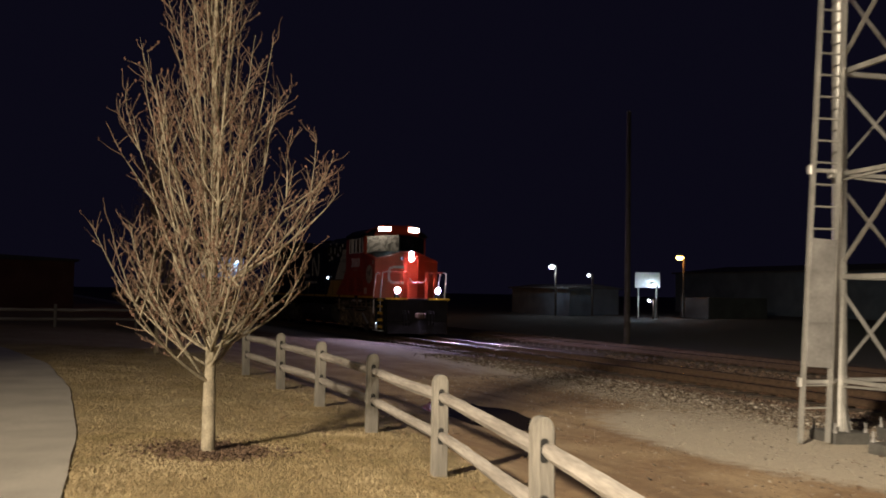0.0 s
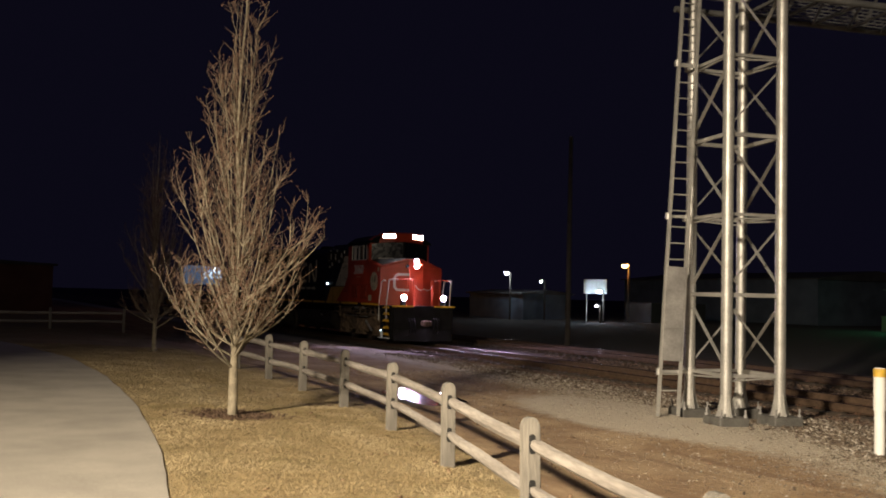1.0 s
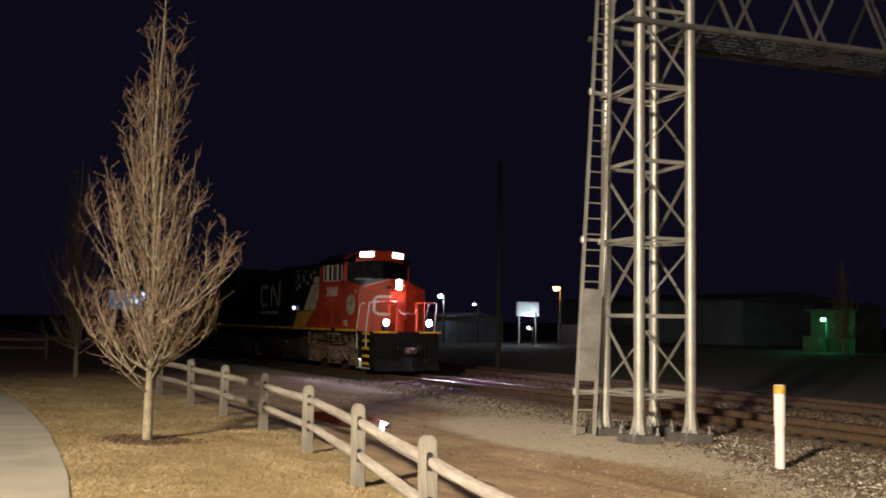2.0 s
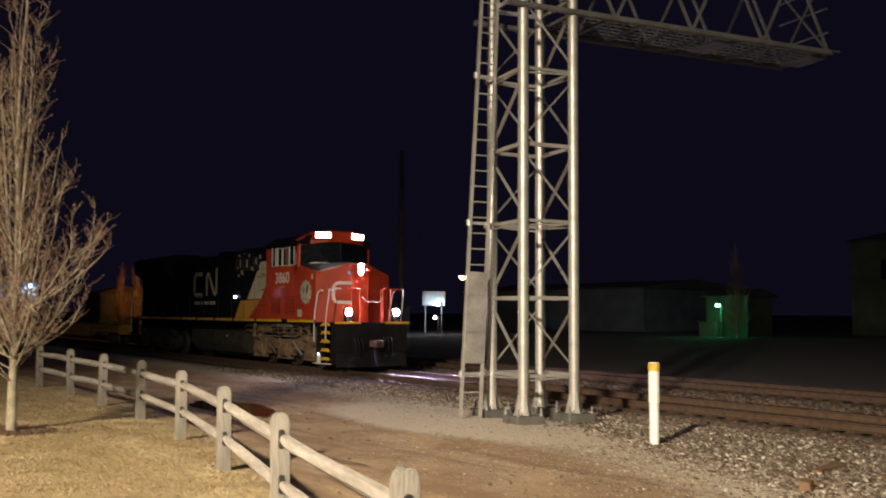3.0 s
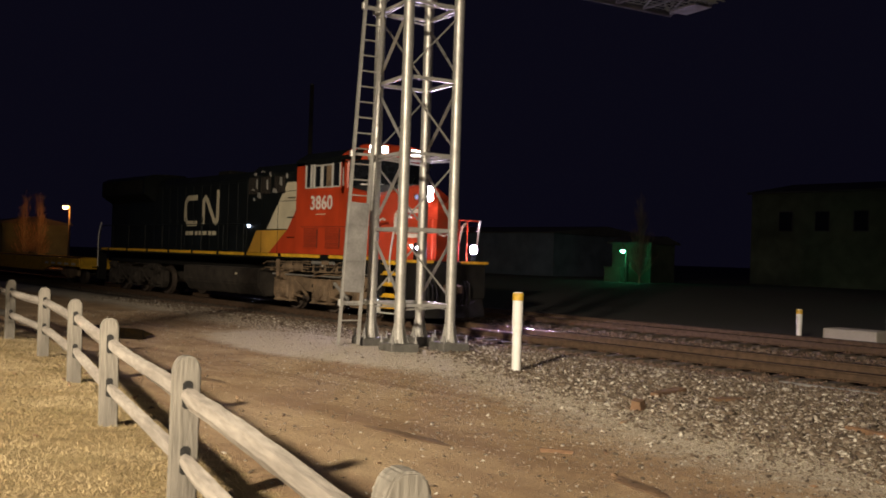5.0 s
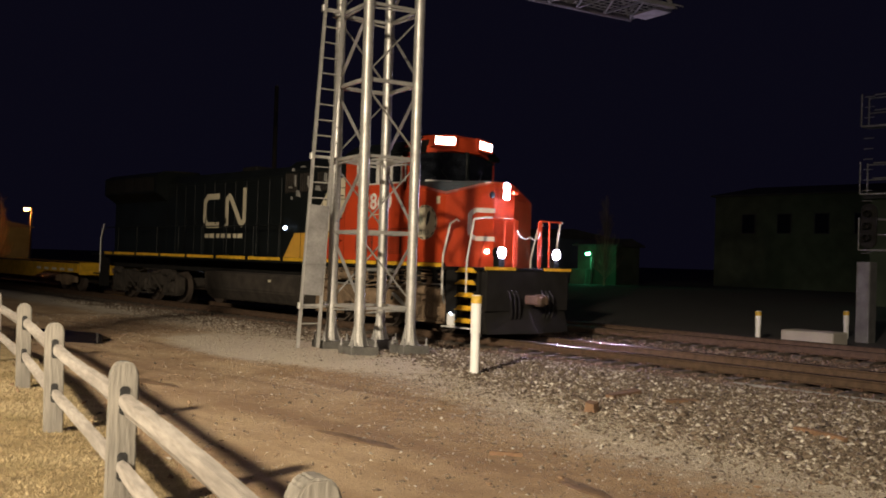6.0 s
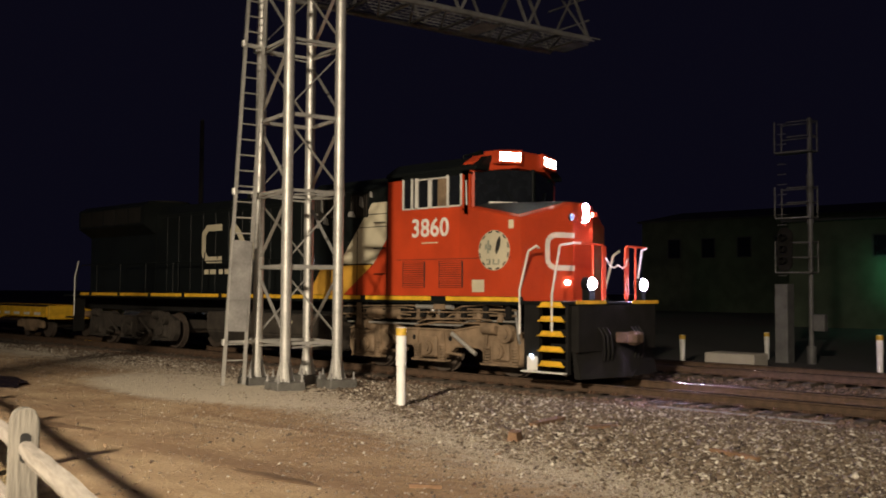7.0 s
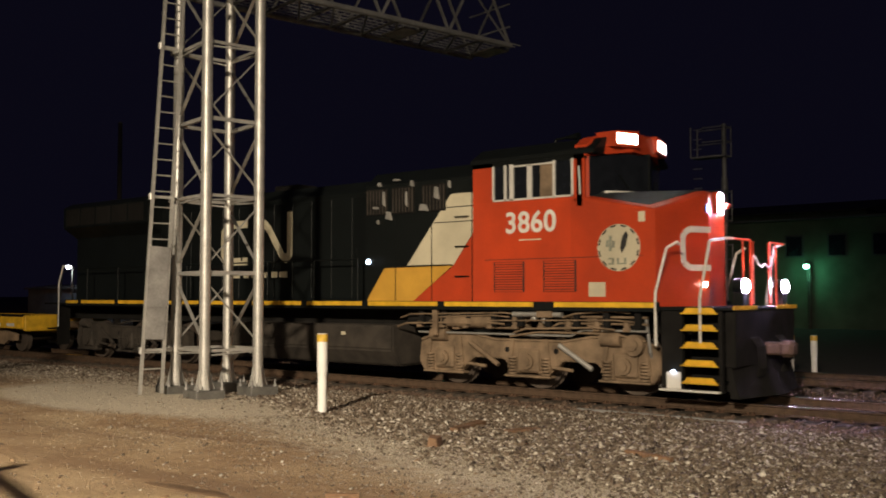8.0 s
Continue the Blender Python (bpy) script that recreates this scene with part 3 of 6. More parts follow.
def make_loco():
    # underframe and deck
    frame_part = part("underframe", Mesh().box((-0.75, -1.25, 1.12), (0.75, 20.5, 1.56), 0.02), UNDER, LOCO, "grimy black underframe")
    part("deck", Mesh().box((-1.52, -1.3, 1.56), (1.52, -0.02, 1.62), 0.008).box((-1.52, -0.02, 1.56), (1.52, 20.55, 1.62), 0.008), BLACK, LOCO)
    for s in (-1, 1):
        x0, x1 = (-1.545, -1.525) if s < 0 else (1.525, 1.545)
        part("side_sill", Mesh().box((x0, -0.02, 1.53), (x1, 19.3, 1.70), 0.003), BLACK, LOCO)
        y = 0.05
        for j, ln in enumerate((2.05, 2.15, 1.95, 1.75, 1.75, 1.75, 1.75, 1.75, 1.75, 1.75)):
            gap = 0.45 if j == 0 else 0.18
            xa, xb = (-1.549, -1.545) if s < 0 else (1.545, 1.549)
            part("sill_stripe", Mesh().box((xa, y, 1.60), (xb, min(19.25, y + ln), 1.69)), YELLOW, LOCO, "yellow reflective stripe")
            y += ln + gap
            if y > 19:
                break
    # nose: flat middle, swept sides, its top rising to the cab
    def nose_ring(z, back):
        return [(-SW, 0.06, z), (-0.35, -0.42, z), (0.35, -0.42, z), (SW, 0.06, z), (SW, 1.75, back), (-SW, 1.75, back)]
    rings = [nose_ring(1.62, 1.62), nose_ring(3.27, 3.60)]
    rings.append([(-SW + 0.02, 0.09, 3.32), (-0.34, -0.40, 3.64), (0.34, -0.40, 3.64), (SW - 0.02, 0.09, 3.32), (SW - 0.02, 1.75, 3.65), (-SW + 0.02, 1.75, 3.65)])
    rings.append([(-SW + 0.10, 0.17, 3.36), (-0.31, -0.32, 3.69), (0.31, -0.32, 3.69), (SW - 0.10, 0.17, 3.36), (SW - 0.08, 1.75, 3.68), (-SW + 0.08, 1.75, 3.68)])
    nose = part("nose", loft(rings), RED, LOCO, "red swept nose")
    part("nose_top", loft([[(-SW + 0.16, 0.25, z), (-0.30, -0.24, z + 0.31), (0.30, -0.24, z + 0.31), (SW - 0.16, 0.25, z), (SW - 0.14, 1.7, z + 0.29), (-SW + 0.14, 1.7, z + 0.29)] for z in (3.36, 3.405)]), NOSE_TOP, nose, "dark anti-glare nose top")
    # cab: side walls with window openings, roof, back
    for s in (-1, 1):
        xa, xb = (-SW, -SW + 0.06) if s < 0 else (SW - 0.06, SW)
        part("cab_side", Mesh().box((xa, 1.75, 1.62), (xb, 4.0, 3.64)), RED, LOCO)
        for (a, b, c, d) in ((1.45, 1.68, 3.55, 4.40), (3.52, 4.0, 3.64, 4.40)):
            part("window_post", Mesh().box((xa, a, c), (xb, b, d)), RED, LOCO)
        part("cab_header", Mesh().prism([(1.42, 4.32), (4.0, 4.32), (4.0, 4.44), (1.55, 4.52)], xa, xb, "x"), BLACK, LOCO)
        trim = Mesh()
        xc, xd = (-SW - 0.012, -SW + 0.03) if s < 0 else (SW - 0.03, SW + 0.012)
        for (y0, y1, z0, z1) in ((1.68, 3.52, 3.635, 3.67), (1.68, 1.73, 3.64, 4.34), (2.08, 2.13, 3.62, 4.34), (2.60, 2.70, 3.66, 4.30), (3.02, 3.11, 3.64, 4.34), (3.19, 3.24, 3.64, 4.34), (3.48, 3.52, 3.64, 4.34), (2.13, 3.02, 4.28, 4.31)):
            trim.box((xc, y0, z0), (xd, y1, z1))
        part("window_blind", Mesh().box((xa + 0.012, 2.13, 3.65), (xb - 0.012, 2.42, 4.30)), TRUCK, LOCO, "drab half-drawn window screen")
        part("window_frame", trim, WHITE, LOCO, "bright metal window frame")
        part("side_window", Mesh().box((xa + 0.02 if s < 0 else xa + 0.02, 1.62, 3.6), (xb - 0.02 if s < 0 else xb - 0.02, 3.70, 4.36)), GLASS_DARK, LOCO, "dark side window")
        part("pillar_strip", Mesh().bar((s * 1.506, 1.54, 3.66), (s * 1.49, 1.58, 4.36), 0.03, 0.012, (s, 0, 0)), WHITE, LOCO)
    part("cab_floor", Mesh().box((-SW + 0.08, 1.7, 3.30), (SW - 0.08, 3.9, 3.45)), BLACK, LOCO)
    part("cab_back", Mesh().box((-SW + 0.07, 3.93, 1.7), (SW - 0.07, 3.99, 4.4)), BLACK, LOCO)
    roof_prof = [(-SW - 0.02, 4.40), (-SW - 0.02, 4.48), (-1.15, 4.72), (-0.6, 4.84), (0, 4.87), (0.6, 4.84), (1.15, 4.72), (SW + 0.02, 4.48), (SW + 0.02, 4.40)]
    part("cab_roof", Mesh().prism(roof_prof, 1.25, 4.05, "y", 0.012), BLACK, LOCO, "black curved cab roof")
    # cab front with windshields and number boards
    part("cab_brow", loft([[(-1.50, 1.42, 4.36), (-0.5, 0.98, 4.50), (0.5, 0.98, 4.50), (1.50, 1.42, 4.36), (1.50, 1.7, 4.36), (-1.50, 1.7, 4.36)],
                           [(-1.42, 1.44, 4.58), (-0.5, 1.02, 4.86), (0.5, 1.02, 4.86), (1.42, 1.44, 4.58), (1.42, 1.7, 4.58), (-1.42, 1.7, 4.58)],
                           [(-1.12, 1.5, 4.76), (-0.45, 1.12, 4.92), (0.45, 1.12, 4.92), (1.12, 1.5, 4.76), (1.12, 1.7, 4.76), (-1.12, 1.7, 4.76)]]), RED, LOCO)
    for s in (-1, 1):
        part("windshield", Mesh().prism([(s * 1.40, 1.40), (s * 0.06, 0.90), (s * 0.06, 0.97), (s * 1.40, 1.5)], 3.62, 4.46, "z"), GLASS_DARK, LOCO, "dark windshield")
        part("windshield_pillar", Mesh().prism([(s * 1.5, 1.50), (s * 1.395, 1.405), (s * 1.395, 1.5), (s * 1.5, 1.62)], 3.45, 4.36, "z"), RED, LOCO)
        nx = math.atan2(0.20, 0.97)
        c, sn = math.cos(nx), math.sin(nx)
        def on(u, w, z, s=s):
            return (s * (0.22 + u * c), 0.90 + u * sn + w, z)
        fs = [(0, 1, 2, 3), (7, 6, 5, 4), (0, 4, 5, 1), (1, 5, 6, 2), (2, 6, 7, 3), (3, 7, 4, 0)]
        q = [(0.16, 4.58), (0.84, 4.56), (0.80, 4.85), (0.16, 4.90)]
        case = part("board_case", Mesh().add([on(u, -0.01, z) for u, z in q] + [on(u, 0.42, z) for u, z in q], fs), RED, LOCO)
        q = [(0.22, 4.64), (0.79, 4.62), (0.79, 4.81), (0.22, 4.83)]
        part("number_board", Mesh().add([on(u, -0.02, z) for u, z in q] + [on(u, -0.004, z) for u, z in q], fs), BOARD_GLOW, case, "lit white number board")
        part("wiper", Mesh().bar((s * 0.5, 1.02, 3.74), (s * 0.75, 1.14, 4.05), 0.02, 0.02), BLACK, LOCO)
    part("centre_post", Mesh().box((-0.05, 0.89, 3.62), (0.05, 1.05, 4.5), 0.01), BLACK, LOCO)
    # white plate painted in for lamp light caught by the nose top
    part("sand_hatch", Mesh().prism([(-1.12, 1.22), (-0.55, 0.88), (-0.45, 1.0), (-1.05, 1.36)], 3.66, 3.74, "z", 0.01), WHITE, LOCO, "white plate below the windshield for light on the nose top")
    # headlights on the nose
    case = part("headlight_case", Mesh().prism([(-0.16, 3.28), (0.16, 3.28), (0.16, 3.60), (0.10, 3.68), (-0.10, 3.68), (-0.16, 3.60)], -0.475, -0.38, "y", 0.015), RED, LOCO)
    for z in (3.37, 3.57):
        part("headlight", Mesh().ball((0, -0.475, z), 0.10, 16, (1, 0.55, 1)), HEAD_GLOW, case, "bright domed headlight")
        part("headlight_rim", Mesh().ring((0, -0.49, z), "y", 0.10, 0.12, 0.03, 18), BLACK, case)
    part("grab_knob", Mesh().rod((-0.42, -0.40, 3.36), (-0.42, -0.43, 3.36), 0.085, 14), BLACK, nose, "black round vent on the nose")
    for s in (-1, 1):
        d = part("ditch_light_bracket", Mesh().box((s * 0.95 - 0.10, -1.30, 1.62), (s * 0.95 + 0.10, -1.12, 1.86), 0.01).rod((s * 0.95, -1.29, 1.97), (s * 0.95, -1.12, 1.97), 0.135, 18), BLACK, LOCO)
        part("ditch_light", Mesh().ball((s * 0.95, -1.29, 1.97), 0.122, 16, (1, 0.62, 1)), DITCH_GLOW, d, "bright domed ditch light")
    part("marker_light", Mesh().rod((-0.52, -0.43, 2.0), (-0.52, -0.36, 2.0), 0.05, 12), BOARD_GLOW, LOCO)
    part("bell_knob", Mesh().rod((0.20, -0.50, 3.45), (0.34, -0.50, 3.45), 0.05, 12), RED, LOCO)
    # emblem on the nose: plain curved bars
    def swept(s, u):
        """A place on the swept nose side, u from the middle corner outwards."""
        return Vector((s * (0.35 + u * 1.15), -0.42 + u * 0.48, 0))
    for s in (-1,):
        em = Mesh()
        pts = [(-0.02, 2.98), (0.38, 2.98), (0.48, 2.90), (0.50, 2.80), (0.50, 2.48), (0.48, 2.38), (0.38, 2.30), (-0.02, 2.30)]
        nrm = Vector((s * 0.48, -1.15, 0)).normalized() * 0.012
        for (u1, z1), (u2, z2) in zip(pts, pts[1:]):
            a, b = swept(s, u1) + nrm * 0.4, swept(s, u2) + nrm * 0.4
            a.z, b.z = z1, z2
            em.bar(a, b, 0.11, 0.01, nrm)
        part("nose_emblem", em, WHITE, nose, "pale curved bar emblem")
        part("nose_door", Mesh().add([swept(s, u) + nrm * 0.3 + Vector((0, 0, z)) for u, z in ((0.1, 1.75), (0.55, 1.75), (0.55, 2.15), (0.1, 2.15))], [(0, 1, 2, 3)]), RED, nose)
    # paint panels, number and roundel on the cab side
    for s in (-1, 1):
        plate("tile_mark", [(1.04, 1.79), (1.38, 1.79), (1.38, 2.05), (1.04, 2.05)], s, CREAM, LOCO)
        n = 28
        plate("roundel", [(0.77 + 0.425 * math.cos(2 * math.pi * i / n), 2.66 + 0.42 * math.sin(2 * math.pi * i / n)) for i in range(n)], s, CREAM, LOCO, label="pale round emblem with a dark quill shape")
        for i in range(12):
            a = 2 * math.pi * (i + 0.5) / 12
            da = 0.14
            plate("roundel_mark", [(0.77 + r * math.cos(a + e), 2.66 + r * math.sin(a + e)) for r, e in ((0.38, -da), (0.41, -da), (0.41, da), (0.38, da))], s, MARK_DARK, LOCO, proud=0.008)
        plate("roundel_quill", [(0.70, 2.56), (0.62, 2.70), (0.58, 2.88), (0.62, 2.95), (0.69, 2.86), (0.74, 2.66)], s, MARK_DARK, LOCO, proud=0.008)
        for y0, y1, z0, z1 in ((0.62, 0.66, 2.36, 2.48), (0.66, 0.76, 2.36, 2.385), (0.76, 0.80, 2.36, 2.48), (0.86, 0.90, 2.36, 2.48), (0.86, 0.98, 2.455, 2.48), (0.86, 0.98, 2.36, 2.385)):
            plate("roundel_bar", [(y0, z0), (y1, z0), (y1, z1), (y0, z1)], s, MARK_GREY, LOCO, proud=0.008)
        for dy, z0, z1 in ((0.93, 2.60, 2.88), (0.99, 2.68, 2.80), (0.87, 2.66, 2.78)):
            plate("roundel_figure", [(dy - 0.025, z0), (dy + 0.03, z0), (dy + 0.02, z1), (dy - 0.03, z1)], s, MARK_GREY, LOCO, proud=0.007)
        for a, b in ((2.78, 3.49), (1.64, 2.35)):
            # black backing puts the shadow between the slats into the colour
            lv = part("louvre", Mesh().box((s * SW - 0.01, a, 1.88), (s * SW + 0.004, b, 2.46)), MARK_DARK, LOCO)
            for i in range(12):
                z = 1.905 + i * 0.048
                part("slat", Mesh().bar((s * (SW + 0.012), a + 0.03, z), (s * (SW + 0.012), b - 0.03, z), 0.014, 0.034, (0, 0.4, 1)), RED, lv)
        part("seam", Mesh().box((s * SW - 0.004, 0.3, 2.50), (s * SW + 0.003, 3.7, 2.512)), MARK_DARK, LOCO)
        part("small_lettering", Mesh().box((s * SW - 0.003, 2.40, 2.86), (s * SW + 0.002, 2.90, 2.885)), CREAM, LOCO, "small unreadable line of lettering")
        part("class_mark", Mesh().box((s * SW - 0.003, 0.25, 3.10), (s * SW + 0.003, 0.38, 3.28)), CREAM, LOCO)
    # the road number, in plain digits
    for s in (-1, 1):
        cu = bpy.data.curves.new("road_number", "FONT")
        cu.body, cu.size, cu.extrude, cu.align_x = "3860", 0.56, 0.003, "CENTER"
        cu.space_character = 1.05
        cu.offset = 0.012
        tx = new("road_number", cu)
        me = bpy.data.meshes.new_from_object(tx.evaluated_get(bpy.context.evaluated_depsgraph_get()))
        bpy.data.objects.remove(tx)
        me.materials.append(WHITE)
        ob = new("road_number", me)
        ob.parent = LOCO
        ob.matrix_local = pose(s * (SW + 0.003), 2.64, 3.02, 90, 0, 90 * s)
        tagged(ob, "white painted road number")
    # auxiliary cab behind, cream and ochre panels
    AX = 1.45
    part("equipment_cab", Mesh().prism([(-AX, 1.62), (AX, 1.62), (AX, 4.2), (1.1, 4.5), (-1.1, 4.5), (-AX, 4.2)], 4.0, 7.0, "y", 0.015), BLACK, LOCO)
    for s in (-1, 1):
        plate("red_panel", [(4.0, 1.66), (5.67, 1.66), (4.54, 2.42), (4.0, 3.10)], s, RED, LOCO, AX)
        plate("cream_panel", [(4.0, 3.12), (4.54, 2.43), (5.21, 2.43), (5.80, 2.43), (4.6, 3.88), (4.0, 3.88)], s, CREAM, LOCO, AX, label="cream paint panel")
        plate("ochre_panel", [(5.67, 1.66), (6.98, 1.66), (6.43, 2.40), (4.57, 2.42)], s, GOLD, LOCO, AX, label="ochre paint panel")
        for y in (4.05, 5.1, 6.1):
            part("door_seam", Mesh().box((s * AX - 0.009, y, 1.7), (s * AX + 0.009, y + 0.02, 4.1)), BLACK, LOCO)
        for z, y0, y1 in ((3.60, 4.0, 4.82), (3.30, 4.0, 5.05), (2.43, 4.57, 6.4)):
            part("panel_seam", Mesh().box((s * AX - 0.009, y0, z), (s * AX + 0.009, y1, z + 0.018)), BLACK, LOCO)
        for k in range(3):
            part("grab_iron", Mesh().pipe([(s * AX, 4.15, 2.2 + k * 0.6), (s * (AX + 0.07), 4.15, 2.2 + k * 0.6), (s * (AX + 0.07), 4.45, 2.2 + k * 0.6), (s * AX, 4.45, 2.2 + k * 0.6)], 0.012, 6), BLACK, LOCO)
        # pale plates stand in for lamp reflections on the dark upper side
        for y, z, w, h in ((4.62, 4.16, 0.035, 0.16), (4.95, 4.06, 0.075, 0.28), (5.62, 4.24, 0.05, 0.14), (5.78, 4.02, 0.03, 0.34), (6.05, 4.30, 0.12, 0.05), (6.42, 4.06, 0.045, 0.34), (6.55, 4.26, 0.06, 0.10), (5.30, 3.72, 0.13, 0.16), (6.28, 3.62, 0.09, 0.20), (6.66, 3.74, 0.10, 0.06), (6.60, 3.45, 0.03, 0.10)):
            part("bright_fitting", Mesh().prism([(y - w, z - h), (y + w, z - h * 0.8), (y + w * 0.7, z), (y - w * 0.5, z - h * 0.1)], min(s * AX, s * (AX + 0.05)), max(s * AX, s * (AX + 0.05)), "x", 0.006), GALV, LOCO, "pale metal plate in place of a glint")
        for y in (5.05, 5.9, 6.65):
            g = part("intake_screen", Mesh().box((s * AX - 0.02, y - 0.32, 3.55), (s * AX + 0.02, y + 0.32, 4.12), 0.006), UNDER, LOCO)
            for i in range(7):
                part("slat", Mesh().box((s * AX - 0.03, y - 0.29 + i * 0.09, 3.58), (s * AX + 0.03, y - 0.26 + i * 0.09, 4.09)), DARK_TRUCK, g)
    # long hood
    hood = part("long_hood", Mesh().prism([(-HW, 1.62), (HW, 1.62), (HW, 4.15), (0.78, 4.42), (-0.78, 4.42), (-HW, 4.15)], 7.0, 15.2, "y", 0.015), BLACK, LOCO, "black long hood with access doors")
    rad = part("radiator_section", Mesh().prism([(-HW, 1.62), (HW, 1.62), (HW, 3.55), (1.48, 3.85), (1.48, 4.45), (1.2, 4.6), (-1.2, 4.6), (-1.48, 4.45), (-1.48, 3.85), (-HW, 3.55)], 15.2, 19.6, "y", 0.02), BLACK, LOCO, "black flared radiator section")
    for s in (-1, 1):
        for i in range(12):
            y = 7.15 + i * 0.67
            door = part("hood_door", Mesh().box((s * HW - 0.012, y, 1.75), (s * HW + 0.012, y + 0.62, 4.05), 0.006), BLACK, hood)
            part("door_latch", Mesh().box((s * HW - 0.03, y + 0.52, 2.7), (s * HW + 0.03, y + 0.57, 2.9)), BLACK, door)
        for i in range(5):
            y = 15.4 + i * 0.82
            part("radiator_grille", Mesh().box((s * 1.48 - 0.015, y, 3.9), (s * 1.48 + 0.015, y + 0.74, 4.4), 0.006), UNDER, rad)
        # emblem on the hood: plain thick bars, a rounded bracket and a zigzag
        em = Mesh()
        def xy(y, z):
            return Vector((s * (HW + 0.016), y, z))
        for pts in ([(11.5, 3.62), (12.25, 3.62), (12.45, 3.44), (12.45, 2.86), (12.25, 2.68), (11.5, 2.68)], [(11.0, 2.62), (11.0, 3.50), (10.85, 3.60), (10.70, 3.48), (10.2, 2.80), (10.05, 2.70), (9.92, 2.82), (9.92, 3.85)]):
            q = pts if s < 0 else [(22.3 - a, b) for a, b in pts]
            for a, b in zip(q, q[1:]):
                em.bar(xy(*a), xy(*b), 0.19, 0.01, (s, 0, 0))
            for a in q[1:-1]:
                em.rod(xy(*a) - Vector((s * 0.005, 0, 0)), xy(*a) + Vector((s * 0.0052, 0, 0)), 0.096, 14)
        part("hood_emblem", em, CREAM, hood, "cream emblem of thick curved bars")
        for i, w in enumerate((0.3, 0.22, 0.3, 0.26, 0.2, 0.3, 0.24)):
            part("lettering_bar", Mesh().box((s * (HW + 0.013) - 0.004, 10.0 + i * 0.36, 2.26), (s * (HW + 0.013) + 0.004, 10.0 + i * 0.36 + w, 2.40)), CREAM, hood, "unreadable cream lettering")
    part("exhaust_stack", Mesh().box((-0.35, 10.4, 4.4), (0.35, 11.3, 4.62), 0.04), UNDER, LOCO)
    for y in (16.3, 18.2):
        part("radiator_fan", Mesh().rod((0, y, 4.6), (0, y, 4.7), 0.7, 20), UNDER, LOCO)
    part("air_horn", Mesh().pipe([(0.0, 3.0, 4.86), (0.0, 3.0, 5.0), (0.0, 2.75, 5.02)], 0.03, 8).rod((0.0, 2.75, 5.02), (0.0, 2.45, 5.02), 0.03, 10, 0.08), BLACK, LOCO)
    part("antenna_dome", Mesh().ball((0.0, 1.95, 4.87), 0.12, 12, (1, 1, 0.6)), WHITE, LOCO)
    part("hood_work_light", Mesh().rod((-HW - 0.03, 6.9, 2.55), (-HW - 0.46, 6.9, 2.55), 0.05, 10), STEP_GLOW, LOCO, "small lit work light")
    # handrails along the walkway
    for s in (-1, 1):
        hr = part("handrail", Mesh().pipe([(s * 1.48, 7.2, 1.62), (s * 1.48, 7.2, 2.62), (s * 1.48, 19.2, 2.62), (s * 1.48, 19.6, 2.5), (s * 1.48, 19.75, 1.6)], 0.018, 6), BLACK, LOCO)
        for i in range(7):
            part("stanchion", Mesh().rod((s * 1.48, 8.6 + i * 1.6, 1.6), (s * 1.48, 8.6 + i * 1.6, 2.62), 0.02, 6), BLACK, hr)
        part("step_grab", Mesh().pipe([(s * 1.53, 0.06, 0.95), (s * 1.53, 0.06, 1.85), (s * 1.53, -0.16, 2.62), (s * 1.50, -0.34, 2.72), (s * 1.42, -0.34, 2.68)], 0.025, 8), WHITE, LOCO, "white grab rail beside the steps")
        part("front_grab", Mesh().pipe([(s * 1.52, -0.74, 1.02), (s * 1.52, -0.74, 1.75), (s * 1.50, -0.92, 2.72), (s * 1.35, -1.12, 2.76), (s * 1.2, -1.2, 2.76)], 0.025, 8), WHITE, LOCO, "white grab rail beside the steps")
        part("deck_rail", Mesh().pipe([(s * 1.2, -1.2, 2.76), (s * 0.45, -1.2, 2.76), (s * 0.45, -1.2, 1.62)], 0.02, 8).rod((s * 0.78, -1.2, 1.62), (s * 0.78, -1.2, 2.76), 0.02, 8), RED, LOCO)
        part("rail_panel", Mesh().box((s * 0.42 - 0.07, -1.23, 1.66), (s * 0.42 + 0.07, -1.2, 2.74), 0.008), RED, LOCO)
        well = part("step_well", Mesh().box((s * 1.44 - 0.04, -0.40, 0.2), (s * 1.44 + 0.06, -0.02, 1.56)).box((s * 1.44 - 0.04, -1.10, 0.2), (s * 1.44 + 0.06, -1.04, 1.56)).box((s * 1.05 - 0.02, -1.08, 0.2), (s * 1.05 + 0.02, -0.38, 1.56)), UNDER, LOCO)
        for z in (0.36, 0.65, 0.95, 1.24, 1.52):
            st = part("step", Mesh().box((s * 1.29 - 0.22, -1.04, z - 0.02), (s * 1.29 + 0.22, -0.40, z + 0.02), 0.004), BLACK, well)
            part("tread_edge", Mesh().prism([(-1.02, z), (-0.43, z), (-0.50, z + 0.085), (-0.95, z + 0.085)], min(s * 1.505, s * 1.525), max(s * 1.505, s * 1.525), "x"), YELLOW, st, "yellow step edge")
            part("tread_lip", Mesh().box((s * 1.53 - 0.02, -1.05, z - 0.022), (s * 1.53 + 0.02, -0.40, z - 0.002)), YELLOW, st)
        part("step_lamp", Mesh().box((s * 1.54 - 0.015, -0.28, 0.535), (s * 1.54 + 0.015, -0.23, 0.55)), STEP_GLOW, well)
        part("deck_edge_stripe", Mesh().box((s * 1.0 - 0.5, -1.325, 1.57), (s * 1.0 + 0.5, -1.302, 1.64)), YELLOW, LOCO, "yellow front deck edge")
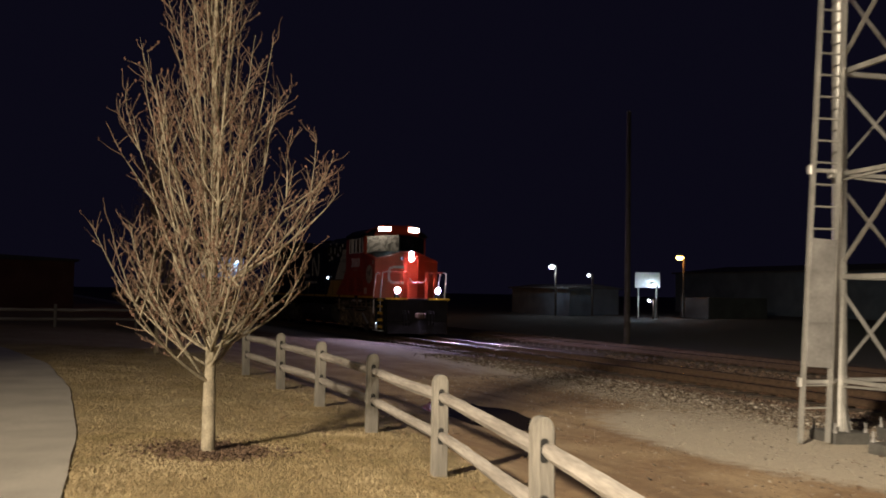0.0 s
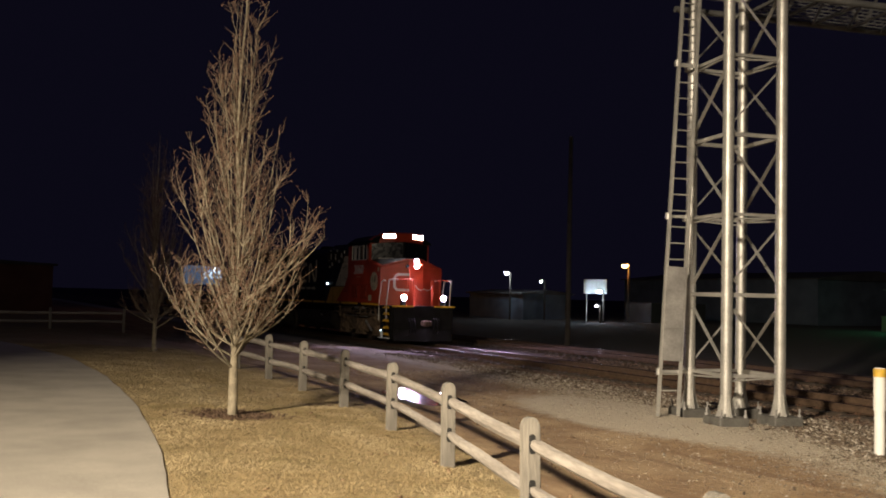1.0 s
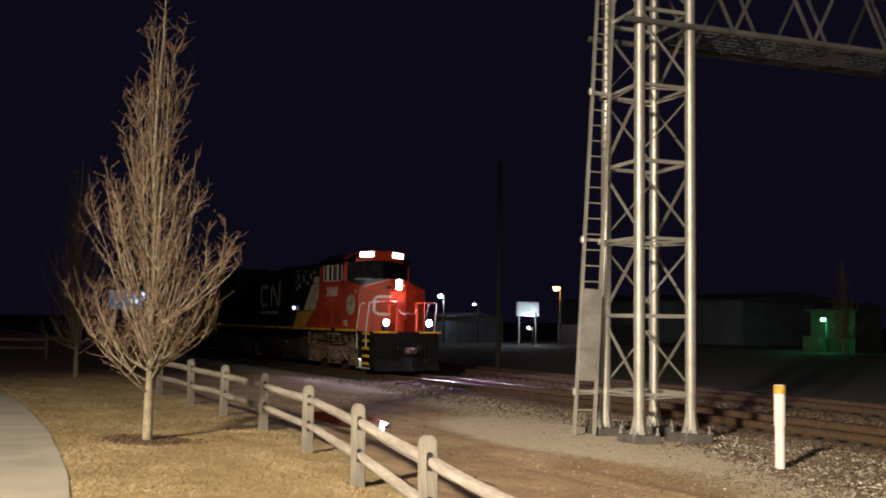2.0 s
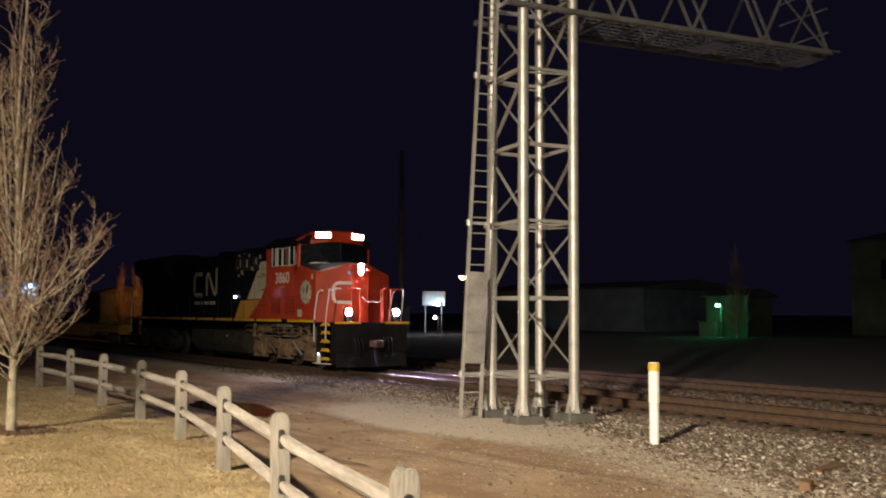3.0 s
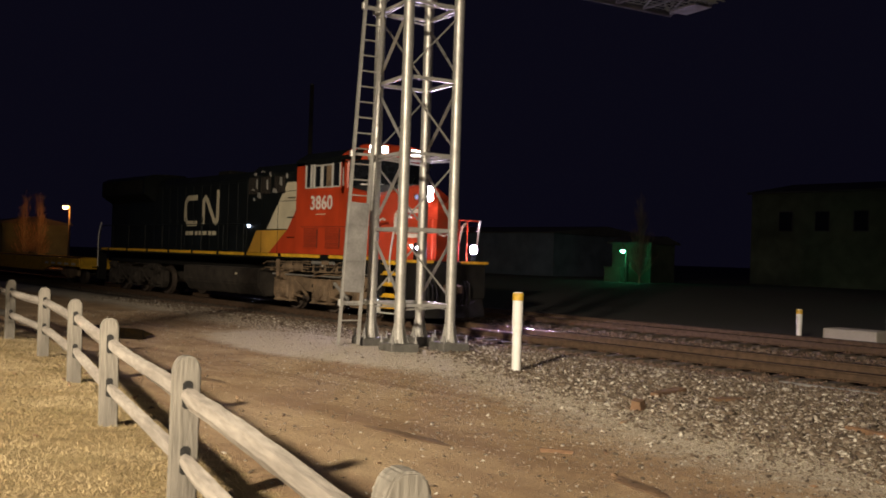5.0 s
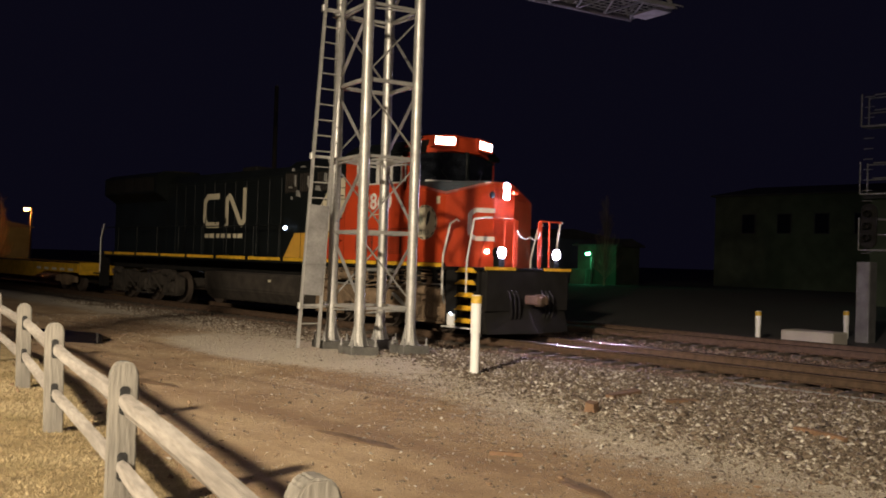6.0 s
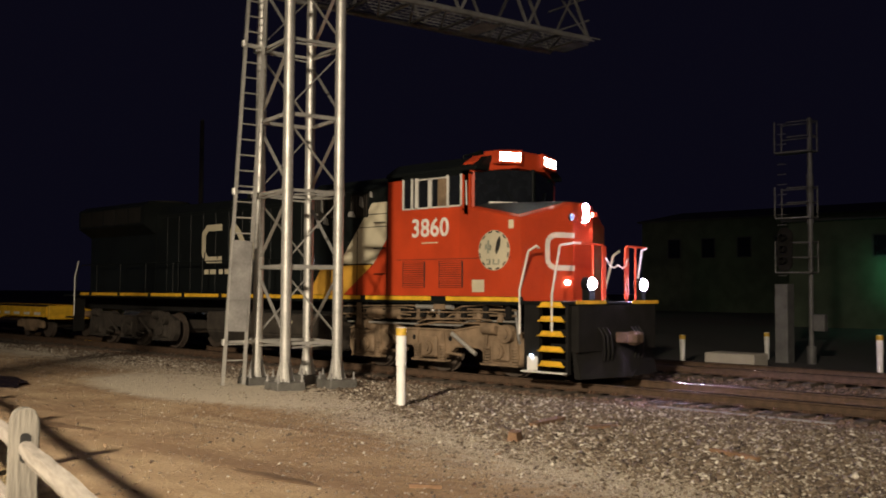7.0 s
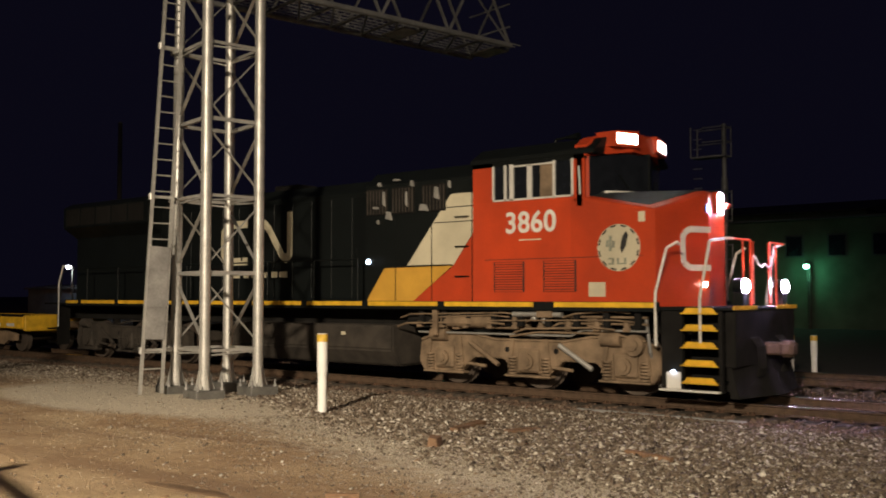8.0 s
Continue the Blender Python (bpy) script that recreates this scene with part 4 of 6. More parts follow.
        part("loop_hose", Mesh().pipe([(s * 0.4, -1.25, 2.5), (s * 0.3, -1.28, 2.35), (s * 0.15, -1.29, 2.3), (0, -1.28, 2.36)], 0.015, 6), WHITE, LOCO)
    for s in (-1, 1):
        part("rear_grab", Mesh().pipe([(s * 1.52, 19.72, 0.9), (s * 1.52, 19.72, 2.2), (s * 1.50, 19.5, 2.75)], 0.022, 8), WHITE, LOCO, "pale grab rail at the rear steps")
        part("rear_step", Mesh().box((s * 1.3 - 0.2, 19.8, 0.4), (s * 1.3 + 0.2, 20.4, 0.45)).box((s * 1.3 - 0.2, 19.8, 0.8), (s * 1.3 + 0.2, 20.4, 0.85)).box((s * 1.3 - 0.2, 19.78, 0.35), (s * 1.3 + 0.2, 19.82, 1.56)), UNDER, LOCO)
    # pilot, plough and coupler
    part("pilot", Mesh().box((-1.42, -1.3, 0.62), (1.42, -1.12, 1.56), 0.02), UNDER, LOCO, "black pilot plate")
    part("snow_plough", loft([[(-1.4, -1.35, 0.12), (0, -1.62, 0.12), (1.4, -1.35, 0.12), (1.4, -1.2, 0.12), (-1.4, -1.2, 0.12)], [(-1.4, -1.2, 0.68), (0, -1.34, 0.68), (1.4, -1.2, 0.68), (1.4, -1.14, 0.68), (-1.4, -1.14, 0.68)]]), UNDER, LOCO)
    part("coupler", Mesh().box((-0.12, -1.6, 0.78), (0.12, -1.2, 1.0), 0.03).box((-0.18, -1.80, 0.75), (0.08, -1.56, 1.03), 0.06).box((0.05, -1.78, 0.77), (0.18, -1.58, 1.01), 0.04), RAIL_SIDE, LOCO, "rust-brown coupler")
    for s in (-1, 1):
        for i in range(3):
            part("air_hose", Mesh().pipe([(s * (0.45 + 0.14 * i), -1.3, 1.1), (s * (0.45 + 0.14 * i), -1.42, 0.95), (s * (0.44 + 0.14 * i), -1.44, 0.6), (s * (0.42 + 0.14 * i), -1.4, 0.45)], 0.025, 8), UNDER, LOCO)
    # fuel tank and gear under the frame
    r = random.Random(31)
    for s in (-1, 1):
        for i in range(3):
            z = 1.18 + 0.12 * i
            part("brake_pipe", Mesh().pipe([(s * 1.34, 0.3, z), (s * 1.34, 1.6 + 0.5 * i, z), (s * 1.28, 1.9 + 0.5 * i, z - 0.12), (s * 1.28, 5.6, z - 0.12)], 0.022, 8), TRUCK if i else GALV, LOCO)
        for i in range(7):
            y = 0.5 + i * 0.78 + r.uniform(-0.1, 0.1)
            part("equipment_box", Mesh().box((s * 1.2 - 0.12, y, 1.12 + r.uniform(0, 0.08)), (s * 1.2 + 0.12, y + r.uniform(0.2, 0.42), 1.44), 0.025), TRUCK if i % 2 else UNDER, LOCO)
        part("sand_pipe", Mesh().pipe([(s * 1.3, 0.35, 1.4), (s * 1.25, 0.3, 0.8), (s * 0.85, 0.32, 0.2)], 0.03, 8), GALV_DULL, LOCO)
        part("valve_cluster", Mesh().ball((s * 1.36, 2.4, 1.36), 0.09, 10).ball((s * 1.36, 2.65, 1.38), 0.07, 10).rod((s * 1.36, 2.2, 1.44), (s * 1.36, 3.0, 1.44), 0.03, 8), GALV, LOCO)
        part("lit_panel", Mesh().box((s * 1.505 - 0.006, -0.38, 0.24), (s * 1.505 + 0.006, -0.12, 0.52), 0.003).box((s * 1.50 - 0.1, -1.08, 0.205), (s * 1.50 + 0.04, -0.02, 0.235), 0.004), WHITE, LOCO, "pale panel lit by the step lamp")
    for s in (-1, 1):
        for i, (z, y0, y1, rr) in enumerate(((1.50, 0.6, 2.0, 0.018), (1.45, 2.9, 6.0, 0.018), (1.34, 0.5, 4.2, 0.015), (1.26, 3.3, 6.1, 0.022), (1.40, 3.2, 5.2, 0.014), (1.20, 0.9, 3.1, 0.02))):
            part("conduit", Mesh().pipe([(s * 1.43, y0, z), (s * 1.44, y0 + 0.4, z + 0.03), (s * 1.44, y1 - 0.3, z - 0.02), (s * 1.40, y1, z - 0.1)], rr, 6), TRUCK, LOCO)
        part("reservoir", Mesh().rod((s * 1.34, 3.75, 1.30), (s * 1.34, 4.75, 1.30), 0.12, 16).ball((s * 1.34, 3.75, 1.30), 0.118, 12).ball((s * 1.34, 4.75, 1.30), 0.118, 12), TRUCK, LOCO, "dusty brown air reservoir")
        part("sill_bracket", Mesh().box((s * 1.46 - 0.04, 4.95, 1.0), (s * 1.46 + 0.04, 5.07, 1.56), 0.01), TRUCK, LOCO)
        part("sill_plate", Mesh().box((s * 1.46 - 0.05, 2.18, 1.40), (s * 1.46 + 0.05, 2.52, 1.70), 0.01), TRUCK, LOCO)
        r2 = random.Random(5)
        for i in range(9):
            y = 0.7 + i * 0.6
            part("valve", Mesh().rod((s * 1.36, y, 1.22), (s * 1.36, y, 1.30 + r2.uniform(0, 0.1)), r2.uniform(0.03, 0.07), 10).box((s * 1.36 - 0.05, y - 0.07, 1.16), (s * 1.36 + 0.06, y + 0.07, 1.24), 0.015), TRUCK, LOCO)
    part("fuel_tank", Mesh().prism([(-1.45, 0.65), (-1.2, 0.3), (1.2, 0.3), (1.45, 0.65), (1.45, 1.18), (-1.45, 1.18)], 6.2, 11.6, "y", 0.04), DARK_TRUCK, LOCO, "grimy fuel tank")
    part("fuel_gauge", Mesh().box((-1.47, 7.6, 0.95), (-1.44, 7.72, 1.02)), CREAM, LOCO)
    for s in (-1, 1):
        part("air_tank", Mesh().rod((s * 1.15, 3.1, 1.33), (s * 1.15, 5.9, 1.33), 0.16, 14), UNDER, LOCO)
        part("frame_light", Mesh().rod((s * 1.42, 2.0, 1.46), (s * 1.42, 3.1, 1.46), 0.055, 10), GALV, LOCO, "bright metal pipe under the sill")
        for i in range(9):
            y = 0.4 + i * 0.62
            part("frame_bracket", Mesh().box((s * 1.38 - 0.06, y, 1.22), (s * 1.38 + 0.06, y + 0.12, 1.55), 0.01), UNDER, LOCO)
    for c in (2.86, 16.4):
        make_truck(c)


def make_truck(c):
    """A three-axle truck under the frame."""
    # the rear truck takes the darker copy, its shade put into the colour
    truck_mat = TRUCK if c < 10 else DARK_TRUCK
    tr = part("truck", Mesh().box((-0.7, c - 2.3, 0.55), (0.7, c + 2.3, 0.85), 0.05).rod((0, c, 0.8), (0, c, 1.2), 0.4, 16), truck_mat, LOCO, "three-axle truck, dusty brown in front, darkened at the rear")
    for s in (-1, 1):
        x0, x1 = s * 1.02, s * 1.22
        lo, hi = min(x0, x1), max(x0, x1)
        prof = [(-2.75, 0.46), (-2.6, 0.26), (-2.3, 0.24), (-1.75, 0.3), (-1.45, 0.58), (-0.75, 0.58), (-0.45, 0.32), (0.35, 0.32), (0.62, 0.58), (1.35, 0.58), (1.68, 0.3), (2.3, 0.24), (2.65, 0.26), (2.78, 0.46), (2.74, 0.86), (2.3, 1.04), (1.4, 1.06), (0.8, 0.96), (-0.8, 0.96), (-1.4, 1.06), (-2.3, 1.04), (-2.72, 0.86)]
        part("side_frame", Mesh().prism([(c + a, b) for a, b in prof], lo, hi, "x", 0.02), truck_mat, tr)
        for a in (-2.07, 0.0, 2.07):
            part("journal_box", Mesh().box((s * 1.18 - 0.12, c + a - 0.24, 0.34), (s * 1.18 + 0.12, c + a + 0.24, 0.80), 0.04).rod((s * 1.24, c + a, 0.55), (s * 1.36, c + a, 0.55), 0.15, 16).rod((s * 1.36, c + a, 0.55), (s * 1.39, c + a, 0.55), 0.09, 12), truck_mat, tr)
            for d in (-0.38, 0.38):
                sp = Mesh()
                for k in range(6):
                    sp.rod((s * 1.235, c + a + d, 0.30 + k * 0.06), (s * 1.235, c + a + d, 0.335 + k * 0.06), 0.095, 12)
                part("spring", sp, truck_mat, tr)
        for a in (-1.05, 1.05):
            part("shock_absorber", Mesh().rod((s * 1.27, c + a - 0.35, 0.46), (s * 1.27, c + a + 0.35, 0.88), 0.05, 10), GALV if a < 0 and c < 10 else truck_mat, tr)
            part("brake_cylinder", Mesh().rod((s * 1.25, c + a * 1.9, 1.02), (s * 1.25, c + a * 1.9 + 0.4, 1.02), 0.13, 14), truck_mat, tr)
    for s in (-1, 1):
        # dark discs stand in for the shaded insides of holes in the frame
        for a in (-0.6, 0.52):
            part("frame_hole", Mesh().rod((s * 1.2, c + a, 0.76), (s * 1.226, c + a, 0.76), 0.055, 12), UNDER, tr)
        for a in (-2.07, 0.0, 2.07):
            for d in (-1, 1):
                part("pedestal_rib", Mesh().prism([(c + a + d * 0.50, 0.40), (c + a + d * 0.43, 0.40), (c + a + d * 0.33, 0.98), (c + a + d * 0.42, 0.98)], min(s * 1.2, s * 1.26), max(s * 1.2, s * 1.26), "x", 0.008), truck_mat, tr)
            part("spring_seat", Mesh().box((s * 1.22 - 0.1, c + a - 0.52, 0.245), (s * 1.22 + 0.12, c + a + 0.52, 0.29), 0.01), truck_mat, tr)
        part("frame_lip", Mesh().pipe([(s * 1.23, c - 2.7, 0.9), (s * 1.23, c - 2.3, 1.03), (s * 1.23, c - 1.4, 1.05), (s * 1.23, c - 0.8, 0.95), (s * 1.23, c + 0.8, 0.95), (s * 1.23, c + 1.4, 1.05), (s * 1.23, c + 2.3, 1.03), (s * 1.23, c + 2.7, 0.9)], 0.028, 6), truck_mat, tr)
        part("brake_pipe", Mesh().pipe([(s * 1.3, c - 2.5, 1.0), (s * 1.32, c - 1.9, 1.12), (s * 1.32, c - 0.3, 1.12), (s * 1.3, c + 0.4, 1.02)], 0.022, 6), truck_mat, tr)
        for a, b in ((-1.0, -0.55), (1.0, 1.45)):
            part("brake_rod", Mesh().rod((s * 1.28, c + a, 0.42), (s * 1.28, c + b, 0.46), 0.035, 8), truck_mat, tr)
        part("end_cylinder", Mesh().rod((s * 1.2, c - 2.28, 0.93), (s * 1.38, c - 2.28, 0.93), 0.19, 18).rod((s * 1.38, c - 2.28, 0.93), (s * 1.42, c - 2.28, 0.93), 0.10, 12), truck_mat, tr)
    for a in (-2.07, 0.0, 2.07):
        ws = part("wheelset", Mesh().rod((-0.75, 0, 0), (0.75, 0, 0), 0.09, 10), WHEEL, LOCO)
        for s in (-1, 1):
            w = Mesh().rod((s * 0.69, 0, 0), (s * 0.82, 0, 0), 0.525, 36).rod((s * 0.66, 0, 0), (s * 0.69, 0, 0), 0.555, 36)
            w.rod((s * 0.82, 0, 0), (s * 0.86, 0, 0), 0.16, 16).box((s * 0.84 - 0.02, -0.03, -0.42), (s * 0.84 + 0.0, 0.03, 0.42))
            part("wheel", w, WHEEL, ws)
        WHEELSETS.append((ws, c + a, 0.525))


make_loco()


# ---- flat car behind the locomotive ----
CAR = thing("flat_car", "yellow flat railway car coupled behind the locomotive", "flat car")
CAR_WHEELS = []


def make_car():
    L = 27.0
    y0 = 22.0
    part("car_deck", Mesh().box((-1.4, y0, 0.98), (1.4, y0 + L, 1.12), 0.01), UNDER, CAR)
    for s in (-1, 1):
        part("side_beam", Mesh().prism([(y0, 0.78), (y0 + 3.5, 0.78), (y0 + 5, 0.5), (y0 + L - 5, 0.5), (y0 + L - 3.5, 0.78), (y0 + L, 0.78), (y0 + L, 1.15), (y0, 1.15)], min(s * 1.4, s * 1.48), max(s * 1.4, s * 1.48), "x"), YELLOW, CAR, "yellow side beam")
        for i in range(5):
            part("side_marking", Mesh().box((s * 1.483 - 0.004, y0 + 0.5 + i * 0.9, 0.84), (s * 1.483 + 0.004, y0 + 1.0 + i * 0.9, 0.94)), WHITE, CAR)
    part("end_sill", Mesh().box((-1.45, y0 - 0.15, 0.7), (1.45, y0 - 0.002, 1.2), 0.02), YELLOW, CAR)
    part("drawbar", Mesh().box((-0.12, 20.5, 0.78), (0.12, y0 - 0.1, 1.0), 0.03), TRUCK, CAR)
    for c in (y0 + 2.2, y0 + L - 2.2):
        bogie = part("bogie", Mesh().box((-1.0, c - 0.2, 0.4), (1.0, c + 0.2, 0.75), 0.04), TRUCK, CAR)
        for s in (-1, 1):
            part("bogie_frame", Mesh().prism([(c - 1.1, 0.35), (c - 0.6, 0.35), (c - 0.35, 0.22), (c + 0.35, 0.22), (c + 0.6, 0.35), (c + 1.1, 0.35), (c + 1.1, 0.58), (c + 0.4, 0.75), (c - 0.4, 0.75), (c - 1.1, 0.58)], min(s * 1.0, s * 1.14), max(s * 1.0, s * 1.14), "x", 0.015), TRUCK, bogie)
        for a in (-0.88, 0.88):
            ws = part("wheelset", Mesh().rod((-0.75, 0, 0), (0.75, 0, 0), 0.08, 10), WHEEL, CAR)
            for s in (-1, 1):
                part("wheel", Mesh().rod((s * 0.69, 0, 0), (s * 0.82, 0, 0), 0.42, 30).rod((s * 0.66, 0, 0), (s * 0.69, 0, 0), 0.445, 30), WHEEL, ws)
            CAR_WHEELS.append((ws, c + a, 0.42))


make_car()


# ---- bare trees ----
BARK = mat("pale_grey_bark", (0.37, 0.32, 0.23), 0.9, var=0.3, scale=6, fine=60, bump=0.4, stain=0.45)
TWIG = mat("brown_twig", (0.22, 0.145, 0.10), 0.9, var=0.25, scale=6, fine=60, bump=0.1)
BUD = mat("dry_brown_bud", (0.18, 0.095, 0.065), 0.9, var=0.3, scale=20)


def make_tree():
    """An upright pear-like tree, bare, with steeply rising limbs; its foot at the origin."""
    r = random.Random(21)
    t = thing("bare_tree", "bare upright young tree with pale bark on the lawn", "tree", group="bare trees on the lawn")
    trunk, limbs, twigs, buds = Mesh(), Mesh(), Mesh(), Mesh()

    def reach(z):
        """Half width of the crown at a height."""
        return float(np.interp(z, [0.5, 0.9, 1.5, 2.1, 2.7, 3.4, 4.2, 4.7, 5.3, 6.2, 7.0], [0.15, 0.64, 1.26, 1.48, 1.36, 1.10, 0.76, 0.57, 0.44, 0.33, 0.14]))

    def grow(mesh, p, d, length, r0, r1, n, depth, bend):
        k = max(3, int(length / 0.16))
        pts = [Vector(p)]
        for i in range(k):
            d = (d + Vector((r.gauss(0, bend), r.gauss(0, bend), r.gauss(0.05, bend * 0.6)))).normalized()
            q = pts[-1] + d * (length / k)
            out = math.hypot(q.x, q.y)
            lim = reach(q.z)
            if out > lim:
                d = (d + Vector((-q.x, -q.y, 0.6 * out)) * (0.5 * (out - lim) / max(out, 0.01) + 0.12)).normalized()
            pts.append(q)
        for i in range(k):
            a, b = r0 + (r1 - r0) * i / k, r0 + (r1 - r0) * (i + 1) / k
            mesh.rod(pts[i], pts[i + 1], a, n, b, cap=False)
        return pts, d

    tp, _ = grow(trunk, (0, 0, -0.1), Vector((0.0, 0, 1)), 0.75, 0.076, 0.064, 12, 0, 0.012)
    main, _ = grow(trunk, tp[-1], Vector((0.02, 0, 1)), 6.1, 0.058, 0.006, 9, 0, 0.022)

    def sweep(mesh, base, a, out, top, r0, wob=0.05):
        """A limb that leaves the stem at an angle and curves up to the crown's edge."""
        k = max(5, int((top - base.z + out) / 0.22))
        pts, jx, jy = [], 0.0, 0.0
        for i in range(k + 1):
            s = i / k
            rr = out * (1 - (1 - s) ** 1.3)
            jx, jy = jx + r.gauss(0, wob) * 0.3, jy + r.gauss(0, wob) * 0.3
            pts.append(Vector((base.x + rr * math.cos(a) + jx * s, base.y + rr * math.sin(a) + jy * s, base.z + (top - base.z) * s ** 1.12)))
        for i in range(k):
            mesh.rod(pts[i], pts[i + 1], r0 * (1 - 0.85 * i / k), 6, r0 * (1 - 0.85 * (i + 1) / k), cap=False)
        return pts

    def bud_at(e):
        w = r.uniform(0.006, 0.014)
        u, v = (Vector((r.gauss(0, 1), r.gauss(0, 1), r.gauss(0, 1))).normalized() * w for _ in range(2))
        buds.add([e - u, e + v, e + u * 1.3 + Vector((0, 0, w)), e - v + Vector((0, 0, w))], [(0, 1, 2), (0, 2, 3), (1, 3, 2)])

    def spur(p, d, ln):
        """A short zigzag twig with buds."""
        q = p
        k = r.randint(2, 4)
        for s in range(k):
            d = (d + Vector((r.gauss(0, 0.28), r.gauss(0, 0.28), r.gauss(0.12, 0.2)))).normalized()
            e = q + d * (ln / k)
            twigs.rod(q, e, 0.0052 * (1 - 0.6 * s / k), 3, 0.0052 * (1 - 0.6 * (s + 1) / k), cap=False)
            q = e
            if r.random() < 0.6:
                bud_at(q)
        bud_at(q)

    def spurs(pts, n, lo, ln):
        for _ in range(n):
            f = r.uniform(lo, len(pts) - 1.01)
            i = int(f)
            p = pts[i].lerp(pts[i + 1], f - i)
            a = r.uniform(0, 6.28)
            d = (pts[i + 1] - pts[i]).normalized() * 0.7 + Vector((math.cos(a), math.sin(a), 0.15)) * 0.8
            spur(p, d.normalized(), ln * r.uniform(0.35, 1.15))

    def stem_at(h):
        return min(main, key=lambda p: abs(p.z - h))

    plan = [(13, 0.62, 1.05, 1.4, 2.5, 0.018), (18, 0.9, 1.9, 2.6, 4.0, 0.018), (10, 1.6, 3.0, 4.0, 5.2, 0.014), (8, 2.8, 4.2, 5.2, 6.6, 0.011)]
    turn = 0.0
    for n, h0, h1, t0, t1, rad in plan:
        for i in range(n):
            turn += 2.399
            base = stem_at(r.uniform(h0, h1))
            top = r.uniform(t0, t1)
            out = reach(top) * r.uniform(0.6, 1.08) * (1 - 0.20 * max(0.0, math.cos(turn - 2.3)))
            limb = sweep(limbs, base, turn + r.uniform(-0.3, 0.3), out, top, rad * r.uniform(0.8, 1.15))
            spurs(limb, int(8 + 6 * top / 3), 1.4, 0.30)
            for _ in range(4):
                f = r.randint(1, max(2, len(limb) - 3))
                p = limb[f]
                a = math.atan2(p.y, p.x) + r.gauss(0, 1.1)
                h = min(p.z + r.uniform(0.35, 0.95), 6.3)
                lim = max(0.05, reach(h) - math.hypot(p.x, p.y))
                sub = sweep(limbs, p, a, min(0.45, lim + 0.14) * r.uniform(0.5, 1.0), h, rad * 0.5, 0.06)
                spurs(sub, 11, 0.7, 0.26)
    for s in (0.35, -0.3):
        lead = sweep(limbs, stem_at(2.2), s * 4, 0.22, 6.0 + s, 0.022)
        spurs(lead, 40, 2, 0.28)
    spurs(main, 44, 9, 0.26)
    part("trunk", trunk, BARK, t, "pale slender trunk")
    tagged(part("branch_mass", limbs, BARK, t), kind="stuff")
    tagged(part("twig_mass", twigs, TWIG, t), kind="stuff")
    tagged(part("bud_mass", buds, BUD, t), kind="stuff")
    return t


TREE = make_tree()
TREE.matrix_world = pose(-14.1, 15.7, 0.29, 0, 0, 20)
copy_thing(TREE, pose(-12.4, 32.0, 0.2, 0, 0, 130))


# ---- far fence across the lawn's end ----
def far_fence():
    r = random.Random(3)
    pts = [(-11.3 - 3.05 * i, 46.0 + 0.25 * i) for i in range(5)]
    post = [o for o in scene.objects if o.name == "fence_post"][0]
    for x, y in pts:
        copy_thing(post, pose(x, y, 0.2, 0, 0, 85))
    for a, b in zip(pts, pts[1:]):
        for h in (0.38, 0.75):
            p, q = Vector((*a, 0.2 + h)), Vector((*b, 0.2 + h))
            rail_thing(p, q, (q - p).length, r)


far_fence()


# ---- stones, grass and litter ----
def island_mat(name, colours, rough=0.9, grain=90.0, low=0.7, high=1.3, patch=None):
    """One material whose colour differs from piece to piece."""
    m = bpy.data.materials.new(name)
    m.use_nodes = True
    nt = m.node_tree
    b = nt.nodes["Principled BSDF"]
    b.inputs["Roughness"].default_value = rough
    g = nt.nodes.new("ShaderNodeNewGeometry")
    ramp = nt.nodes.new("ShaderNodeValToRGB")
    ramp.color_ramp.interpolation = "LINEAR"
    while len(ramp.color_ramp.elements) < len(colours):
        ramp.color_ramp.elements.new(0.5)
    for i, c in enumerate(colours):
        ramp.color_ramp.elements[i].position = i / (len(colours) - 1)
        ramp.color_ramp.elements[i].color = (*c, 1)
    nt.links.new(g.outputs["Random Per Island"], ramp.inputs[0])
    n = nt.nodes.new("ShaderNodeTexNoise")
    n.inputs["Scale"].default_value = grain
    hsv = nt.nodes.new("ShaderNodeHueSaturation")
    mr = nt.nodes.new("ShaderNodeMapRange")
    mr.inputs[1].default_value, mr.inputs[2].default_value = 0.3, 0.7
    mr.inputs[3].default_value, mr.inputs[4].default_value = low, high
    nt.links.new(n.outputs[0], mr.inputs[0])
    nt.links.new(mr.outputs[0], hsv.inputs["Value"])
    nt.links.new(ramp.outputs[0], hsv.inputs["Color"])
    nt.links.new(hsv.outputs[0], b.inputs["Base Color"])
    if patch:
        co = nt.nodes.new("ShaderNodeTexCoord")
        last = hsv.outputs[0]
        for scale, colour, lo, hi, most in patch:
            pn, pr, pm = nt.nodes.new("ShaderNodeTexNoise"), nt.nodes.new("ShaderNodeMapRange"), nt.nodes.new("ShaderNodeMix")
            pm.data_type = "RGBA"
            nt.links.new(co.outputs["Object"], pn.inputs["Vector"])
            pn.inputs["Scale"].default_value, pn.inputs["Detail"].default_value = scale, 5
            pr.inputs[1].default_value, pr.inputs[2].default_value, pr.inputs[4].default_value = lo, hi, most
            nt.links.new(pn.outputs[0], pr.inputs[0])
            nt.links.new(pr.outputs[0], pm.inputs[0])
            nt.links.new(last, pm.inputs[6])
            pm.inputs[7].default_value = (*colour, 1)
            last = pm.outputs[2]
        nt.links.new(last, b.inputs["Base Color"])
    return m


